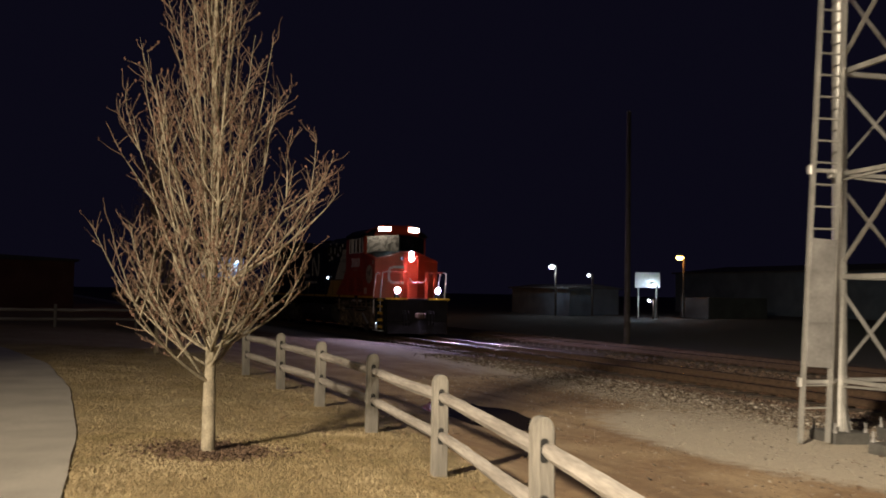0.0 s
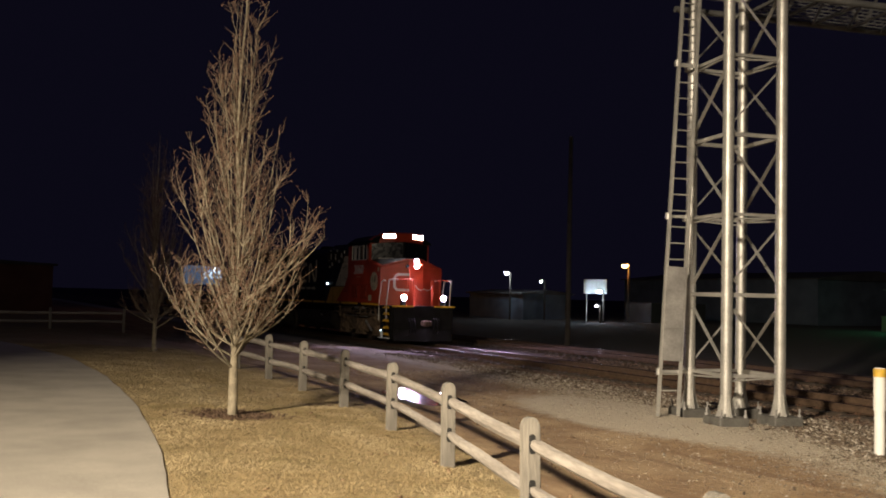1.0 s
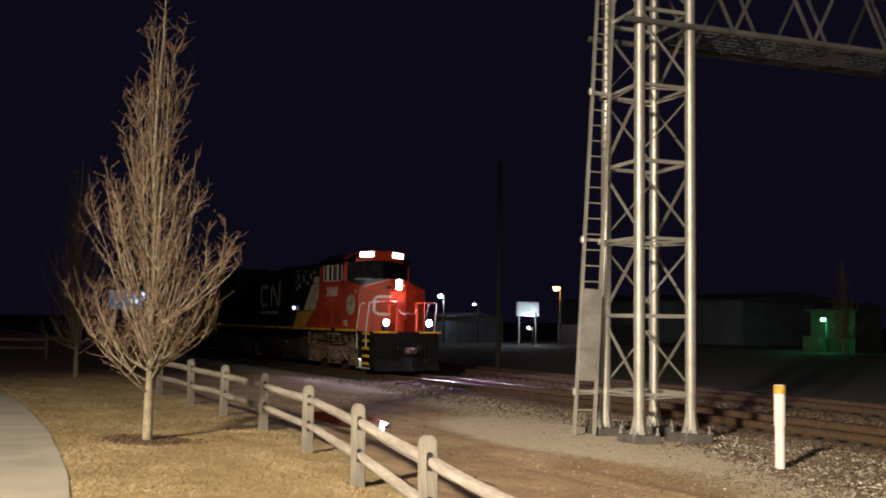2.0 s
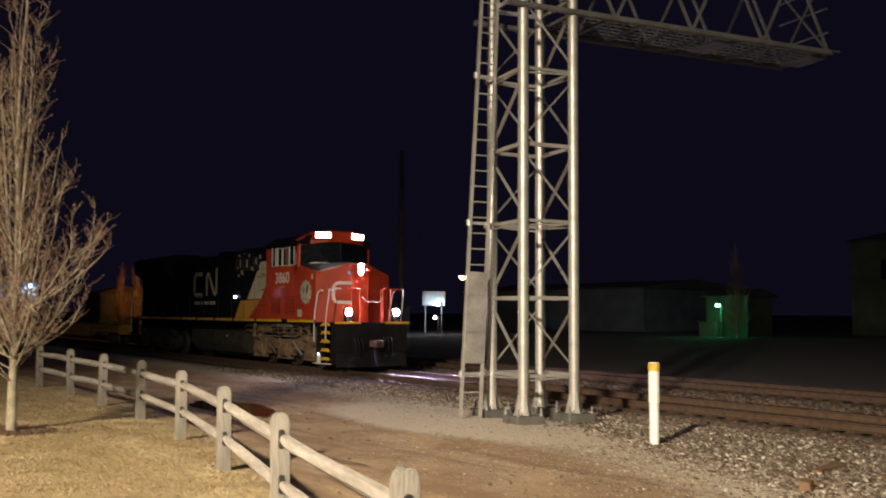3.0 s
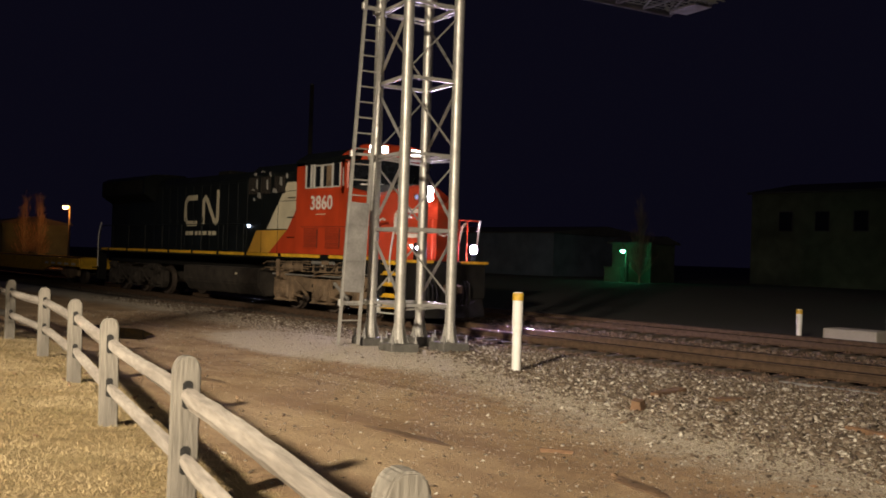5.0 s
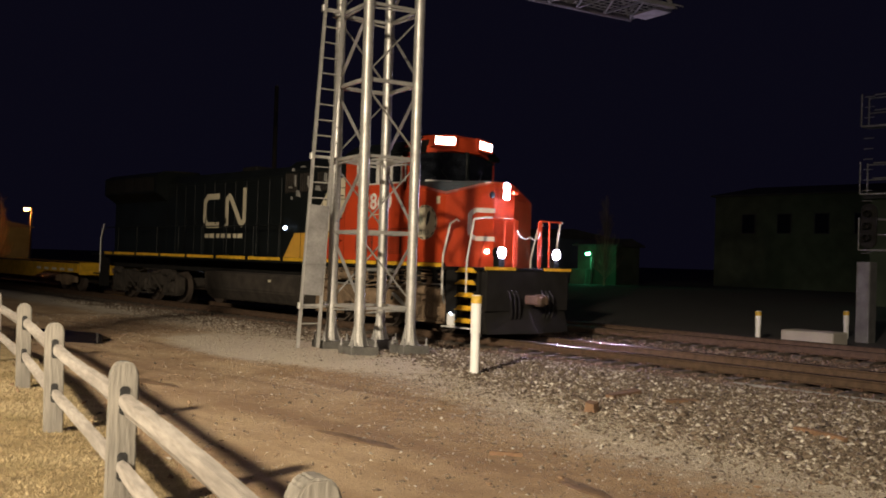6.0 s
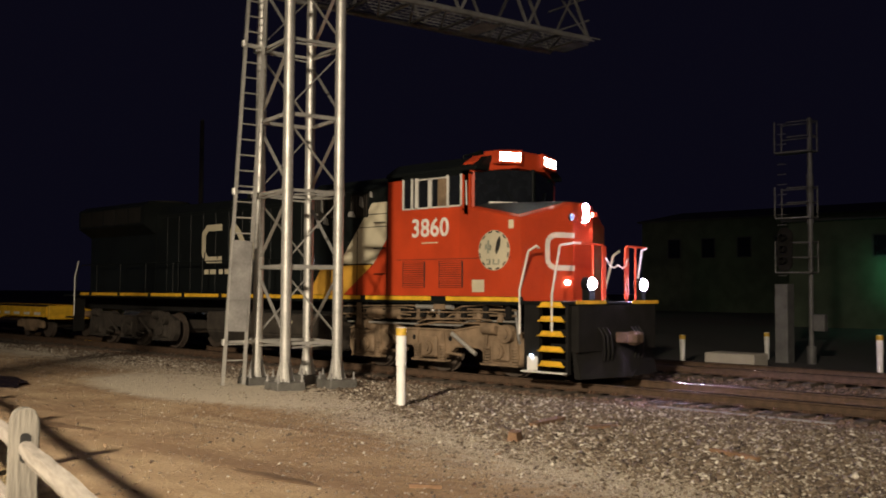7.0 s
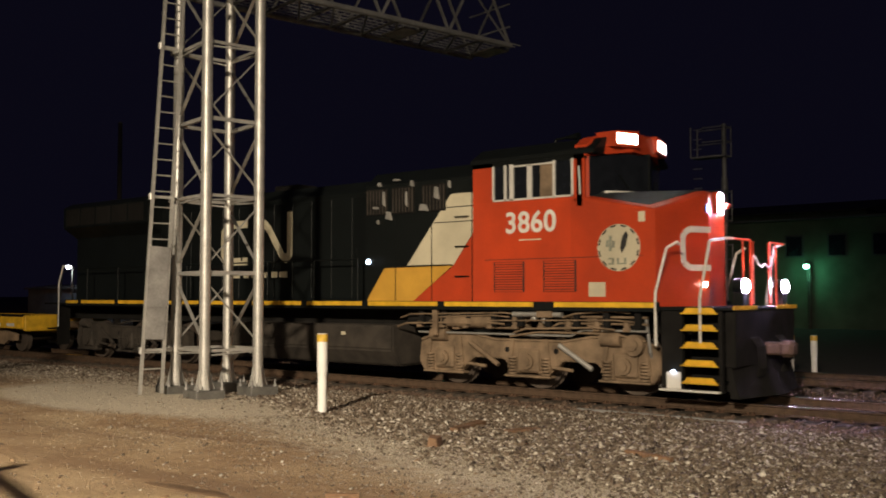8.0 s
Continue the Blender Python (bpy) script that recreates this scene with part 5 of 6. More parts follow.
STONES = island_mat("mixed_ballast_stones", [(0.05, 0.036, 0.027), (0.11, 0.082, 0.058), (0.16, 0.125, 0.09), (0.12, 0.085, 0.06), (0.26, 0.22, 0.175), (0.58, 0.54, 0.47)])
RUSTY = island_mat("rust_stained_stones", [(0.06, 0.04, 0.03), (0.13, 0.085, 0.06), (0.17, 0.11, 0.075), (0.24, 0.19, 0.15)])
BLADES = island_mat("dormant_grass_blades", [(0.30, 0.22, 0.11), (0.36, 0.275, 0.145), (0.25, 0.18, 0.09), (0.39, 0.31, 0.17), (0.20, 0.155, 0.07)], 0.95, 130.0, 0.5, 1.4,
                    patch=[(0.9, (0.54, 0.44, 0.27), 0.45, 0.64, 0.8), (1.7, (0.17, 0.14, 0.055), 0.53, 0.70, 0.7)])
LITTER = island_mat("dry_leaf_litter", [(0.12, 0.07, 0.04), (0.2, 0.12, 0.07), (0.3, 0.2, 0.12)])


def bed_edge(y):
    """Where the loose ballast gives way to dirt."""
    return np.interp(y, [0, 5, 7.5, 10, 12.5, 15, 20, 40], [-8.6, -8.1, -7.3, -6.4, -5.3, -4.4, -4.0, -3.6])


def scatter(name, xs, ys, sizes, material, label, category, flat=0.7, seed=1, lift=0.3):
    """Irregular eight-sided stones on the ground, joined."""
    g = np.random.default_rng(seed)
    n = len(xs)
    base = np.array([(1, 0, 0), (0, 1, 0), (-1, 0, 0), (0, -1, 0), (0, 0, 1), (0, 0, -1)], float)
    tri = np.array([(0, 1, 4), (1, 2, 4), (2, 3, 4), (3, 0, 4), (1, 0, 5), (2, 1, 5), (3, 2, 5), (0, 3, 5)])
    a = g.uniform(0, 2 * np.pi, n)
    c, s = np.cos(a), np.sin(a)
    v = base[None] * g.uniform(0.55, 1.3, (n, 6, 1)) + g.normal(0, 0.22, (n, 6, 3))
    v *= np.stack([g.uniform(0.7, 1.4, n), g.uniform(0.6, 1.1, n), g.uniform(0.5, 1.0, n) * flat], 1)[:, None, :]
    w = np.empty_like(v)
    w[..., 0] = v[..., 0] * c[:, None] - v[..., 1] * s[:, None]
    w[..., 1] = v[..., 0] * s[:, None] + v[..., 1] * c[:, None]
    w[..., 2] = v[..., 2] + 0.35 * v[..., 0] * g.normal(0, 1, n)[:, None]
    w *= sizes[:, None, None]
    zs = np.array([ground_z(x, y) for x, y in zip(xs, ys)])
    w += np.stack([xs, ys, zs + sizes * lift], 1)[:, None, :]
    f = (tri[None] + 6 * np.arange(n)[:, None, None]).reshape(-1, 3)
    me = bpy.data.meshes.new(name)
    me.vertices.add(n * 6)
    me.vertices.foreach_set("co", w.reshape(-1))
    me.loops.add(len(f) * 3)
    me.loops.foreach_set("vertex_index", f.reshape(-1).astype(np.int32))
    me.polygons.add(len(f))
    me.polygons.foreach_set("loop_start", np.arange(0, len(f) * 3, 3, dtype=np.int32))
    me.materials.append(material)
    me.update(calc_edges=True)
    me.validate()
    return tagged(new(name, me), label, category, kind="stuff")


def make_stones():
    g = np.random.default_rng(5)
    # loose ballast between the dirt and the near rail
    n = 160000
    y = g.choice([0, 1], n, p=[0.66, 0.34])
    y = np.where(y == 0, g.uniform(-1, 14, n), g.uniform(14, 34, n))
    x = g.uniform(-9.0, -0.9, n)
    keep = x > bed_edge(y) + g.normal(0, 0.35, n)
    x, y = x[keep], y[keep]
    sz = g.gamma(6, 0.0042, len(x)).clip(0.011, 0.055)
    near = x > -2.3
    scatter("ballast", x[~near], y[~near], sz[~near], STONES, "loose grey and tan ballast stones beside the track", "gravel", seed=2)
    scatter("track_bed", x[near], y[near], sz[near] * 1.1, RUSTY, "rust-stained ballast stones under the track", "gravel", seed=3)
    n = 26000
    x, y = g.uniform(-0.95, 8.0, n), g.uniform(-1, 34, n)
    scatter("far_track_bed", x, y, g.gamma(6, 0.006, n).clip(0.015, 0.07), RUSTY, "rust-brown ballast stones round the tracks", "gravel", seed=4)
    # small gravel strewn over the dirt
    n = 60000
    y = g.uniform(1, 26, n)
    x = bed_edge(y) - g.exponential(1.5, n)
    keep = (x > np.array([fence_x(v) for v in y]) + 0.3) & ((np.hypot((x + 6.5) / 1.7, (y - 15.5) / 4.2) > 1) | (g.random(n) < 0.15))
    x, y = x[keep], y[keep]
    scatter("strewn_gravel", x, y, g.gamma(3, 0.0029, len(x)).clip(0.004, 0.03), STONES, "small gravel strewn over brown dirt", "gravel", seed=6)


make_stones()


def make_grass():
    g = np.random.default_rng(9)
    n = 200000
    y = np.where(g.random(n) < 0.7, g.uniform(3, 17, n), g.uniform(17, 34, n))
    fx = np.array([fence_x(v) for v in y])
    x = fx + 0.7 - g.uniform(0, 6.2, n)
    path = np.interp(y, [2, 6, 10.1, 12.5, 16.9, 22, 27, 32, 37], [-17.6, -16.7, -16.1, -15.72, -15.3, -15.1, -15.25, -16.0, -17.2])
    keep = (x > path + 0.02) & ((x < fx + 0.25) | (g.random(n) < 0.35)) & (np.hypot(x + 14.1, y - 15.7) > 0.65)
    x, y = x[keep], y[keep]
    n = len(x)
    z = np.array([ground_z(a, b) for a, b in zip(x, y)])
    a, h = g.uniform(0, 2 * np.pi, n), g.uniform(0.012, 0.035, n)
    w = g.uniform(0.0018, 0.004, n) * (1 + y / 25)
    dx, dy = np.cos(a) * w, np.sin(a) * w
    lx, ly = g.normal(0, 0.032, n), g.normal(0, 0.032, n)
    v = np.stack([np.stack([x - dx, y - dy, z - 0.004], 1), np.stack([x + dx, y + dy, z - 0.004], 1), np.stack([x + lx, y + ly, z + h], 1)], 1)
    me = bpy.data.meshes.new("grass")
    me.vertices.add(n * 3)
    me.vertices.foreach_set("co", v.reshape(-1))
    me.loops.add(n * 3)
    me.loops.foreach_set("vertex_index", np.arange(n * 3, dtype=np.int32))
    me.polygons.add(n)
    me.polygons.foreach_set("loop_start", np.arange(0, n * 3, 3, dtype=np.int32))
    me.materials.append(BLADES)
    me.update(calc_edges=True)
    tagged(new("grass", me), "short dormant tan grass on the lawn", "grass", kind="stuff")
    n = 1700
    y = g.uniform(3, 26, n)
    x = np.array([fence_x(v) for v in y]) + g.uniform(-2.5, 6, n)
    scatter("leaf_litter", x, y, g.gamma(3, 0.005, n).clip(0.006, 0.04), LITTER, "dry brown leaves and clods on the ground", "litter", flat=0.35, seed=12)


make_grass()


def make_mulch():
    g = np.random.default_rng(15)
    n = 2600
    a, d = g.uniform(0, 2 * np.pi, n), 0.42 * np.abs(g.normal(0, 1, n)) ** 0.8
    x, y = -14.05 + d * np.cos(a) * 1.15, 15.75 + d * np.sin(a)
    mulch = island_mat("dark_mulch_chips", [(0.05, 0.03, 0.02), (0.11, 0.065, 0.04), (0.17, 0.11, 0.07), (0.08, 0.05, 0.03)])
    scatter("mulch", x, y, g.uniform(0.012, 0.034, n), mulch, "dark bark mulch round the foot of the tree", "mulch", flat=0.4, seed=16)


make_mulch()


# ---- puddle, debris ----
def blob(cx, cy, rx, ry, turn, seed, n=40, z=0.004):
    vs, c, s = [], math.cos(radians(turn)), math.sin(radians(turn))
    for i in range(n):
        a = 2 * math.pi * i / n
        k = 1 + 0.35 * noise.noise((math.cos(a) * 1.6 + seed, math.sin(a) * 1.6, seed))
        u, v = rx * k * math.cos(a), ry * k * math.sin(a)
        vs.append((cx + u * c - v * s, cy + u * s + v * c, z))
    return Mesh().add(vs, [tuple(range(n))])


WATER = bpy.data.materials.new("still_puddle_water")
WATER.use_nodes = True
_b = WATER.node_tree.nodes["Principled BSDF"]
_b.inputs["Base Color"].default_value, _b.inputs["Roughness"].default_value, _b.inputs["IOR"].default_value = (0.03, 0.022, 0.015, 1), 0.09, 1.33
_n = WATER.node_tree.nodes.new("ShaderNodeTexNoise")
_n.inputs["Scale"].default_value = 3.0
_p = WATER.node_tree.nodes.new("ShaderNodeBump")
_p.inputs["Strength"].default_value, _p.inputs["Distance"].default_value = 0.05, 0.01
WATER.node_tree.links.new(_n.outputs[0], _p.inputs["Height"])
WATER.node_tree.links.new(_p.outputs[0], _b.inputs["Normal"])
pz = max(ground_z(-9.3 + dx, 19.2 + dy) for dx in (-0.5, 0, 0.5) for dy in (-1, 0, 1)) + 0.004
tagged(part("puddle", blob(-9.3, 19.2, 0.68, 1.75, -6, 2.0, z=pz), WATER), "still shallow puddle on the dirt track", "puddle", kind="structure")
MUD = mat("wet_dark_mud", (0.17, 0.105, 0.06), 0.75, var=0.3, scale=8, fine=60, bump=0.6)


def mud_patch(cx, cy, rx, ry, turn, seed):
    """A low churned patch that follows the ground."""
    vs, n, k = [], 36, 5
    c, s = math.cos(radians(turn)), math.sin(radians(turn))
    for j in range(k + 1):
        for i in range(n):
            a = 2 * math.pi * i / n
            w = (1 + 0.4 * noise.noise((math.cos(a) * 1.6 + seed, math.sin(a) * 1.6, seed))) * j / k
            u, v = rx * w * math.cos(a), ry * w * math.sin(a)
            x, y = cx + u * c - v * s, cy + u * s + v * c
            vs.append((x, y, ground_z(x, y) + 0.012 * (1 - j / k) + 0.006 + 0.008 * noise.noise((x * 9, y * 9, 0)) - (0.02 if j == k else 0)))
    fs = [(j * n + i, j * n + (i + 1) % n, (j + 1) * n + (i + 1) % n, (j + 1) * n + i) for j in range(k) for i in range(n)]
    ob = part("mud_patch", Mesh().add(vs, fs), MUD)
    for p in ob.data.polygons:
        p.use_smooth = True
    tagged(ob, "dark churned wet mud on the dirt", "mud", "mud patches", "structure")


mud_patch(-11.3, 6.9, 0.11, 0.6, 4, 1.0)
mud_patch(-11.15, 11.8, 0.16, 0.9, 10, 4.0)
mud_patch(-10.9, 4.6, 0.12, 0.4, -20, 7.0)
OLD_WOOD = wood_mat("split_brown_wood", (0.24, 0.14, 0.08), (0.12, 0.07, 0.04), (0.15, 1, 1))


def debris(name, p, q, w, h, label, mtl=OLD_WOOD):
    me, k = Mesh(), 6
    p, q = Vector(p), Vector(q)
    d = (q - p).normalized()
    sd = d.cross(Vector((0, 0, 1)))
    vs = []
    for i in range(k + 1):
        c = p.lerp(q, i / k)
        z = ground_z(c.x, c.y)
        ww = w * (0.6 + 0.4 * math.sin(math.pi * (0.15 + 0.7 * i / k))) * (1 + 0.3 * noise.noise((i * 1.7, p.x, p.y)))
        vs += [(*(c - sd * ww).xy, z - 0.01), (*(c + sd * ww).xy, z - 0.01), (*(c + sd * ww * 0.8).xy, z + h), (*(c - sd * ww * 0.7).xy, z + h * 1.1)]
    fs = [(4 * i + e, 4 * i + (e + 1) % 4, 4 * i + 4 + (e + 1) % 4, 4 * i + 4 + e) for i in range(k) for e in range(4)]
    fs += [(3, 2, 1, 0), (4 * k, 4 * k + 1, 4 * k + 2, 4 * k + 3)]
    tagged(part(name, me.add(vs, fs), mtl), label, "debris", "wood and rock debris")


debris("wood_splinter", (-10.62, 5.9, 0), (-10.39, 5.72, 0), 0.02, 0.03, "short split stick lying on brown dirt")
debris("wood_splinter", (-6.46, 5.2, 0), (-6.63, 4.55, 0), 0.05, 0.05, "split brown wood piece lying on ballast")
debris("broken_tie", (-6.3, 7.9, 0), (-5.2, 8.25, 0), 0.10, 0.06, "rotted broken tie lying on ballast")
debris("broken_tie", (-5.9, 7.3, 0), (-5.3, 7.2, 0), 0.08, 0.05, "rotted broken tie lying on ballast")
debris("loose_rock", (-7.48, 7.3, 0), (-7.25, 7.42, 0), 0.09, 0.11, "dark brown loose rock on dirt")
debris("steel_strip", (-1.9, 8.6, 0), (-1.75, 5.6, 0), 0.05, 0.05, "pale steel strip lying beside the rail", GALV_DULL)


# ---- signal mast beyond the far track ----
def make_mast():
    t = thing("signal_mast", "grey steel signal mast with two platforms and a black signal head", "signal mast", (11.6, 11.4, 0))
    # the mast's steel has its weak light put into the colour
    part("mast", Mesh().rod((0, 0, -0.3), (0, 0, 7.1), 0.075, 14).rod((0, 0, -0.28), (0, 0, 0.25), 0.14, 14), SHADED_GALV, t)
    part("mast_sleeve", Mesh().rod((0, 0, 3.9), (0, 0, 5.4), 0.1, 14), SHADED_GALV, t)
    lad = part("mast_ladder", Mesh().bar((0, 0.72, 0.2), (0, 0.72, 7.3), 0.04, 0.05).bar((0, 1.0, 0.2), (0, 1.0, 7.3), 0.04, 0.05), SHADED_GALV, t)
    for i in range(22):
        part("rung", Mesh().rod((0, 0.72, 0.5 + i * 0.31), (0, 1.0, 0.5 + i * 0.31), 0.013, 6), SHADED_GALV, lad)
    for z in (2.45, 4.1, 6.1):
        pf = part("platform", Mesh().box((-0.25, -0.12, z - 0.03), (0.25, 0.98, z + 0.02), 0.005), SHADED_GALV, t)
        for h in (0.45, 0.9):
            part("guard_rail", Mesh().pipe([(-0.25, -0.12, z + h), (0.25, -0.12, z + h), (0.25, 0.98, z + h)], 0.02, 6).rod((-0.25, -0.12, z + h), (-0.25, 0.6, z + h), 0.02, 6), SHADED_GALV, pf)
        for x, y in ((-0.25, -0.12), (0.25, -0.12), (0.25, 0.98), (-0.25, 0.98)):
            part("guard_post", Mesh().rod((x, y, z), (x, y, z + 0.95), 0.022, 6), SHADED_GALV, pf)
    head = part("signal_head", Mesh().prism([(0.68 + 0.24 * math.cos(a), 3.15 + (0.42 if math.sin(a) > 0 else -0.42) + 0.24 * math.sin(a)) for a in [2 * math.pi * i / 24 for i in range(24)]], -0.28, -0.22, "x", 0.005), UNDER, t, "black oval signal head")
    for z in (2.8, 3.15, 3.5):
        part("visor", Mesh().ring((-0.5, 0.68, z), "x", 0.09, 0.1, 0.25, 16), UNDER, head)
    part("relay_case", Mesh().box((-0.25, 0.62, -0.3), (0.25, 1.02, 2.1), 0.02), SHADED_GALV, t, "tall grey equipment case")
    part("junction_box", Mesh().box((-0.15, -0.45, 0.7), (0.1, -0.1, 1.2), 0.02), SHADED_GALV, t)


make_mast()
tagged(part("concrete_block", Mesh().box((8.4, 11.7, -0.35), (9.3, 13.2, 0.12), 0.03), CONCRETE), "low weathered concrete foundation block beside the far track", "concrete block")


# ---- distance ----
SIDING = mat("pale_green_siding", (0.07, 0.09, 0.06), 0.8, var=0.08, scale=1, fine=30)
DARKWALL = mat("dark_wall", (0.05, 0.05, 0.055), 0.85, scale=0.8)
BRICKRED = mat("dull_red_cladding", (0.12, 0.04, 0.03), 0.8, scale=0.8)
BLUEWALL = mat("grey_blue_cladding", (0.09, 0.12, 0.16), 0.7, scale=0.8)
ROOF = mat("dark_roof_felt", (0.06, 0.06, 0.065), 0.9, scale=0.8)
POLE_WOOD = mat("dark_pole_wood", (0.05, 0.042, 0.036), 0.9, scale=3)


def building(name, label, x0, x1, y0, y1, h, wall, windows=(), roof=0.5, doors=()):
    """A plain building with walls, a roof and set-in windows on its face towards the track."""
    t = thing(name, label, "building", ((x0 + x1) / 2, (y0 + y1) / 2, 0))
    ax, ay = (x1 - x0) / 2, (y1 - y0) / 2
    part("wall", Mesh().box((-ax, -ay, -0.8), (ax, ay, h)), wall, t)
    part("roof", Mesh().prism([(-ax - 0.3, h), (ax + 0.3, h), (ax + 0.3, h + 0.12), (0, h + 0.12 + roof), (-ax - 0.3, h + 0.12)], -ay - 0.3, ay + 0.3, "y"), ROOF, t)
    for y, z, w, hh in windows:
        win = part("window", Mesh().box((-ax - 0.05, y - w / 2, z), (-ax - 0.005, y + w / 2, z + hh)), DARKWALL, t)
        part("pane", Mesh().box((-ax - 0.06, y - w / 2 + 0.08, z + 0.08), (-ax - 0.052, y + w / 2 - 0.08, z + hh - 0.08)), GLASS_DARK, win)
    for y, w, hh in doors:
        part("door", Mesh().box((-ax - 0.06, y - w / 2, -0.3), (-ax - 0.01, y + w / 2, hh)), DARKWALL, t)
    return t


def glow_lamp(place, colour, power, strength, r, name="yard_lamp", label="lit lamp on a pole", pole=True, soft=0.25, aim=(0, 0, -1)):
    t = thing(name, label, "lamp", place)
    if pole:
        part("pole", Mesh().rod((0.4, 0, -place[2] - 0.7), (0.4, 0, 0.05), 0.09, 10).rod((0.4, 0, 0.05), (0, 0, 0.08), 0.04, 8), POLE_WOOD, t)
    part("housing", Mesh().rod((0, 0, 0.02), (0, 0, 0.22), r * 1.1, 12, r * 0.5), GALV_DULL, t)
    part("lens", Mesh().ball((0, 0, -0.05), r, 12, (1, 1, 0.8)), glow(name + "_glow", colour, strength), t, "glowing lens")
    if power:
        lamp(name + "_light", "POINT", (place[0], place[1], place[2] - r - 0.35), (place[0], place[1], 0), power, colour, soft)


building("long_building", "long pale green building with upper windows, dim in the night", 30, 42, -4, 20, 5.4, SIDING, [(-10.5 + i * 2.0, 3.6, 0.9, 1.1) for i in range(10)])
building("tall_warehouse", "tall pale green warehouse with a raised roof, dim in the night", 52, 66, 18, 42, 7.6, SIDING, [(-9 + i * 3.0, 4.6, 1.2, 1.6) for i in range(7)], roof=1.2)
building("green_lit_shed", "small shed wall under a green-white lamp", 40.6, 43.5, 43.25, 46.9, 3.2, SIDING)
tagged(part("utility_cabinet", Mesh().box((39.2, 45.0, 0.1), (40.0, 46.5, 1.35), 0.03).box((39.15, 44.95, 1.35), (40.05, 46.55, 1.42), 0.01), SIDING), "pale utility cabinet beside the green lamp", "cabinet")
glow_lamp((38.6, 44.3, 2.65), (0.10, 1.0, 0.42), 42, 60, 0.17, "green_lamp", "bright green-white lamp on a shed wall", pole=True)
glow_lamp((29.2, 14.7, 3.2), (0.2, 1.0, 0.55), 20, 40, 0.14, "green_lamp", "bright green-white lamp before a long building")
building("blue_warehouse", "grey-blue warehouse, dim in the night", 46, 60, 58, 84, 4.2, BLUEWALL, roof=0.8)
building("low_shed", "low pale shed beyond the tracks", 27, 32, 74, 84, 2.4, BLUEWALL, roof=0.3)
glow_lamp((25.6, 74.6, 4.3), (0.8, 0.92, 1.0), 120, 40, 0.22, "yard_lamp", "white yard lamp on a pole")
glow_lamp((28.3, 73.1, 3.6), (0.8, 0.92, 1.0), 0, 25, 0.13, "shed_lamp", "small white lamp on a shed", pole=True)
glow_lamp((31.1, 64.7, 5.0), (1.0, 0.42, 0.10), 60, 26, 0.28, "sodium_lamp", "orange sodium lamp on a leaning pole")
SIGN = thing("lit_sign", "white sign panel lit by a lamp", "sign", (29.2, 66.2, 0), turn=-36)
part("panel", Mesh().box((-0.95, -0.06, 2.55), (0.95, 0.06, 3.75), 0.02), WHITE, SIGN)
part("sign_post", Mesh().rod((-0.7, 0.1, -0.7), (-0.7, 0.1, 3.6), 0.06, 8).rod((0.7, 0.1, -0.7), (0.7, 0.1, 3.6), 0.06, 8), GALV_DULL, SIGN)
glow_lamp((29.0, 65.3, 2.75), (0.62, 0.82, 1.0), 70, 90, 0.16, "sign_lamp", "small bright lamp below a sign", pole=True)
glow_lamp((28.4, 64.9, 1.6), (0.9, 0.95, 1.0), 0, 90, 0.11, "sign_lamp", "small bright lamp below a sign", pole=True)
tagged(part("storage_container", Mesh().box((32.2, 62.6, -0.6), (38.0, 66.0, 1.9), 0.05), DARKWALL), "dark storage container in the yard", "container")

# lit board seen past the tree
BOARD = thing("lit_board", "blue-white lit board with unreadable lettering on two posts", "sign", (-7.9, 45.3, 0), turn=-10)
part("panel", Mesh().box((-0.95, -0.05, 2.35), (0.75, 0.05, 3.2), 0.02), glow("board_face_glow", (0.30, 0.48, 0.85), 0.10), BOARD, "faintly glowing blue panel")
for i, w in enumerate((0.10, 0.16, 0.12, 0.16)):
    part("lettering_bar", Mesh().box((-0.05 + i * 0.2, -0.058, 2.62), (-0.05 + i * 0.2 + w, -0.051, 2.98)), glow("board_letter_glow", (0.55, 0.75, 1.0), 0.9) if i == 0 else bpy.data.materials["board_letter_glow"], BOARD)
part("board_lamp", Mesh().ball((0.45, -0.12, 3.05), 0.09, 10), glow("board_lamp_glow", (0.6, 0.8, 1.0), 6), BOARD)
for x in (-0.8, 0.6):
    part("post", Mesh().rod((x, 0, -0.1), (x, 0, 2.4), 0.05, 8), GALV_DULL, BOARD)


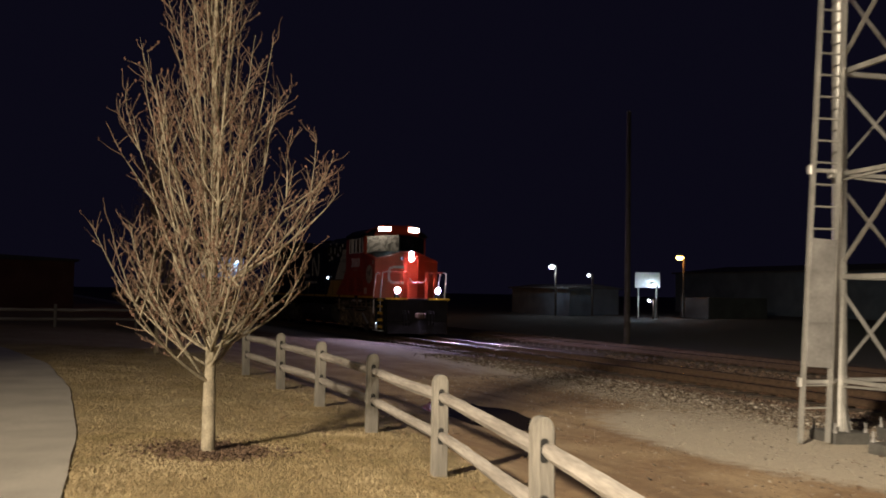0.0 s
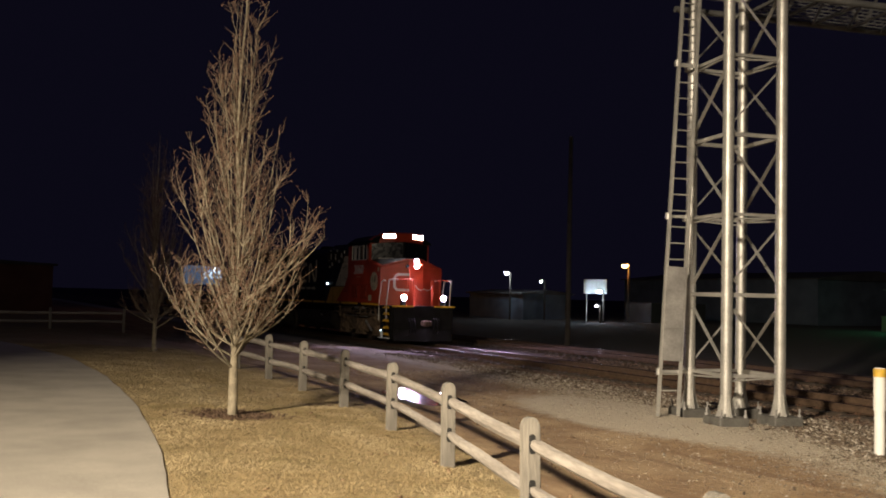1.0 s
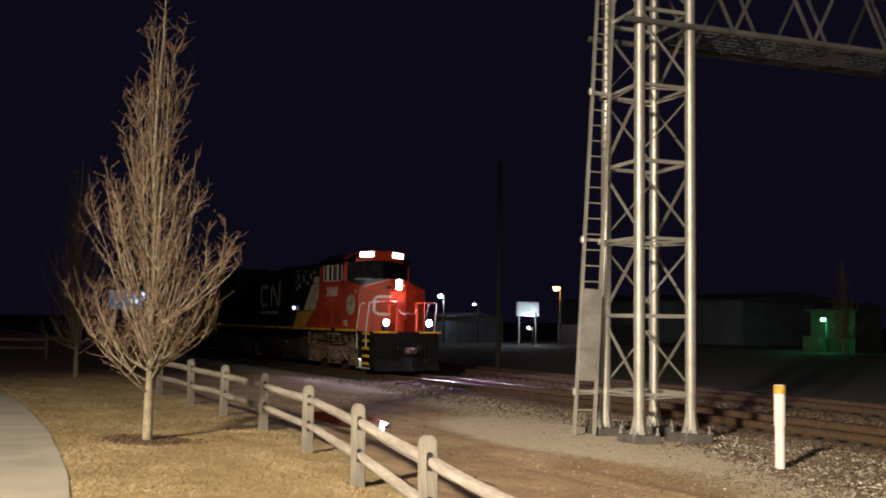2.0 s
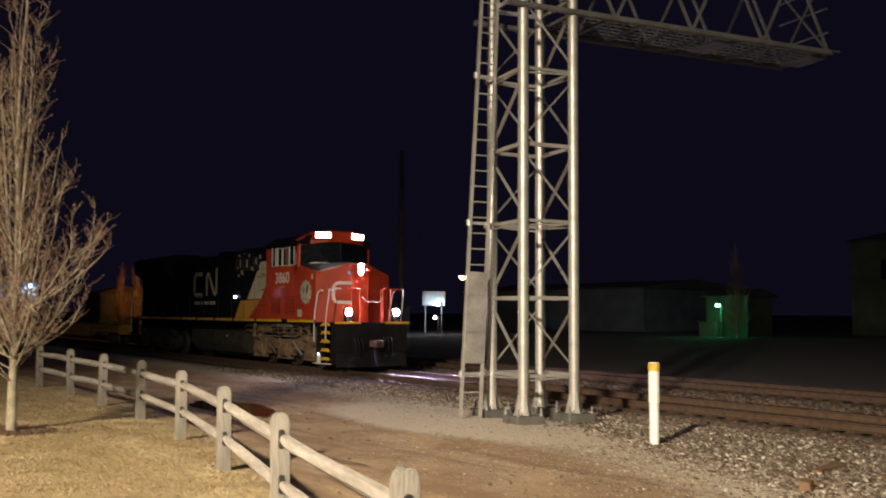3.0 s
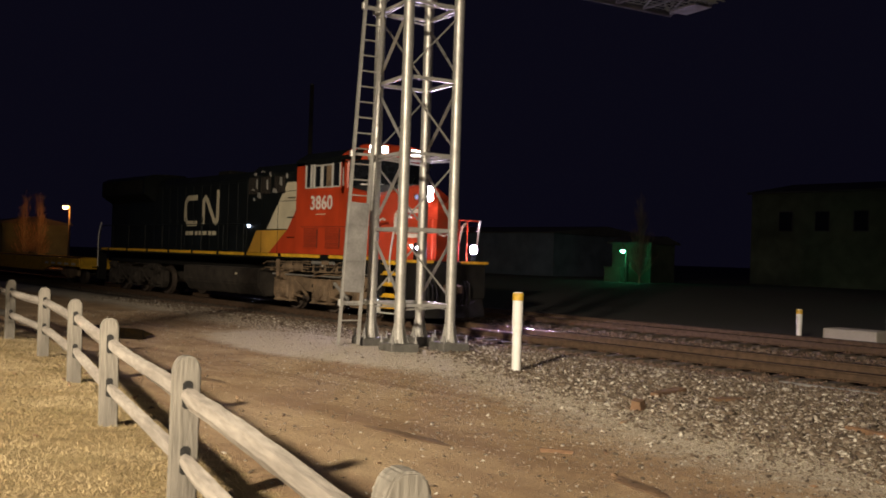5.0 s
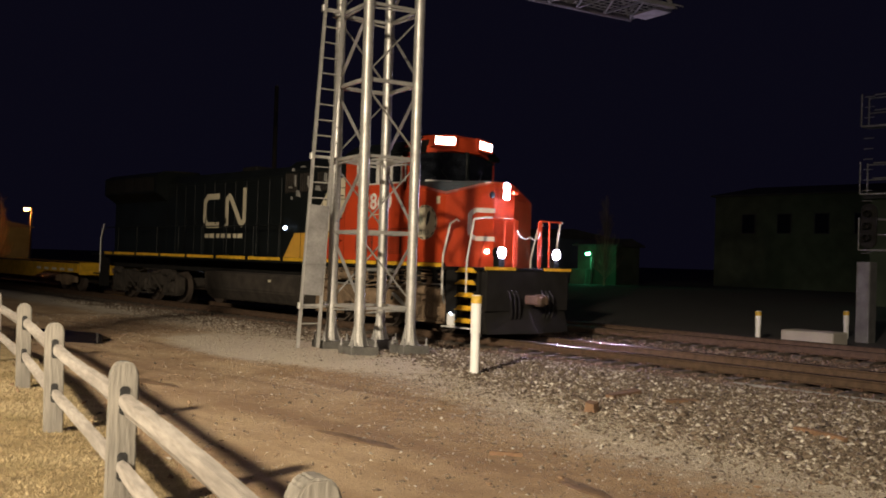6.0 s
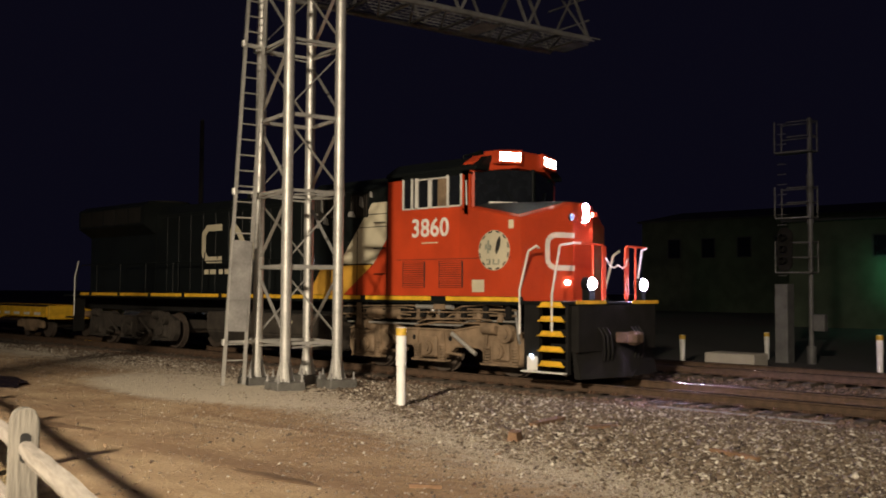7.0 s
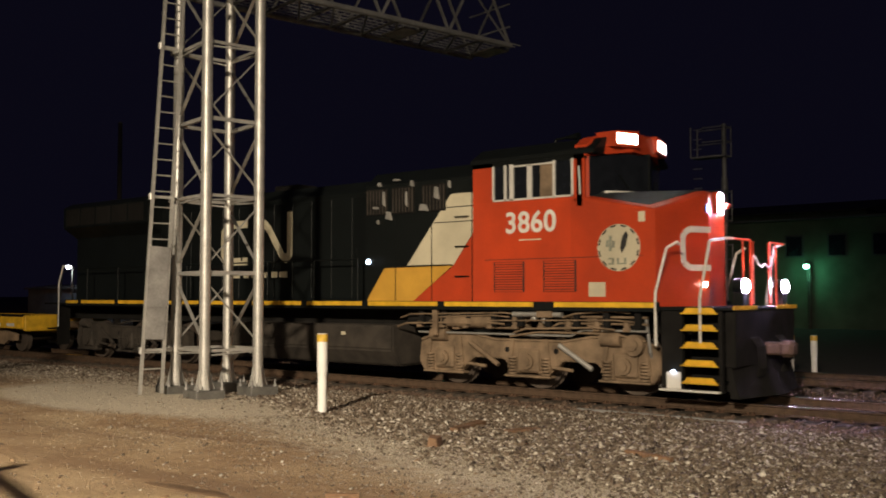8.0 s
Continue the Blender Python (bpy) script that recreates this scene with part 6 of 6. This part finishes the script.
def utility_pole(x, y, h, label="tall dark wooden utility pole"):
    t = thing("utility_pole", label, "utility pole", (x, y, 0), group="utility poles")
    part("pole", Mesh().rod((0, 0, -0.8), (0, 0, h), 0.15, 12, 0.10), POLE_WOOD, t)
    part("cap", Mesh().rod((0, 0, h), (0, 0, h + 0.06), 0.11, 12, 0.04), GALV_DULL, t)


utility_pole(9.4, 41.2, 10.3)
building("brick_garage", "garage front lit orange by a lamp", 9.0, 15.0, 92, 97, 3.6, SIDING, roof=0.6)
glow_lamp((12.6, 86.0, 5.2), (1.0, 0.36, 0.07), 420, 34, 0.28, "sodium_lamp", "orange sodium lamp on a pole")
building("red_store", "dull red store building beyond the lawn", -26, -12, 76, 84, 3.6, BRICKRED, roof=0.3)
copy_thing(TREE, pose(37.6, 42.0, 0.1, 0, 0, 160))
for tree_x, tree_y, tree_turn in ((10.3, 89.6, 40), (11.7, 90.2, 250)):
    copy_thing(TREE, pose(tree_x, tree_y, -0.2, 0, 0, tree_turn))

# posts for the two unseen lamps behind the walk: the lawn's lamp and the added fill
for SX, SY, SZ in (STREET, FILL_PLACE):
    SL = thing("street_lamp", "tall dark lamp post added out of view", "street lamp", (SX, SY, 0), group="street lamps")
    part("pole", Mesh().rod((-0.9, 0, 0), (-0.9, 0, SZ + 0.3), 0.08, 12, 0.05).rod((-0.9, 0, SZ + 0.3), (0, 0, SZ + 0.3), 0.04, 8), UNDER, SL)
    part("head", Mesh().box((-0.3, -0.2, SZ + 0.9), (0.35, 0.2, SZ + 1.02), 0.02).box((-0.05, -0.05, SZ + 0.3), (0.05, 0.05, SZ + 0.9)), UNDER, SL)


# ---- what moves ----
def motions():
    rows = [(t, pose(0, y, 0)) for t, y in NOSE]
    walk(LOCO, rows)
    walk(CAR, rows)

    def gone(t):
        """Metres travelled since the start."""
        return NOSE[0][1] - float(np.interp(t, [a for a, b in NOSE], [b for a, b in NOSE]))
    for sets in (WHEELSETS, CAR_WHEELS):
        for ws, y, r in sets:
            walk(ws, [(i * 0.1, pose(0, y, r, math.degrees(gone(i * 0.1) / r), 0, 0)) for i in range(81)])


motions()
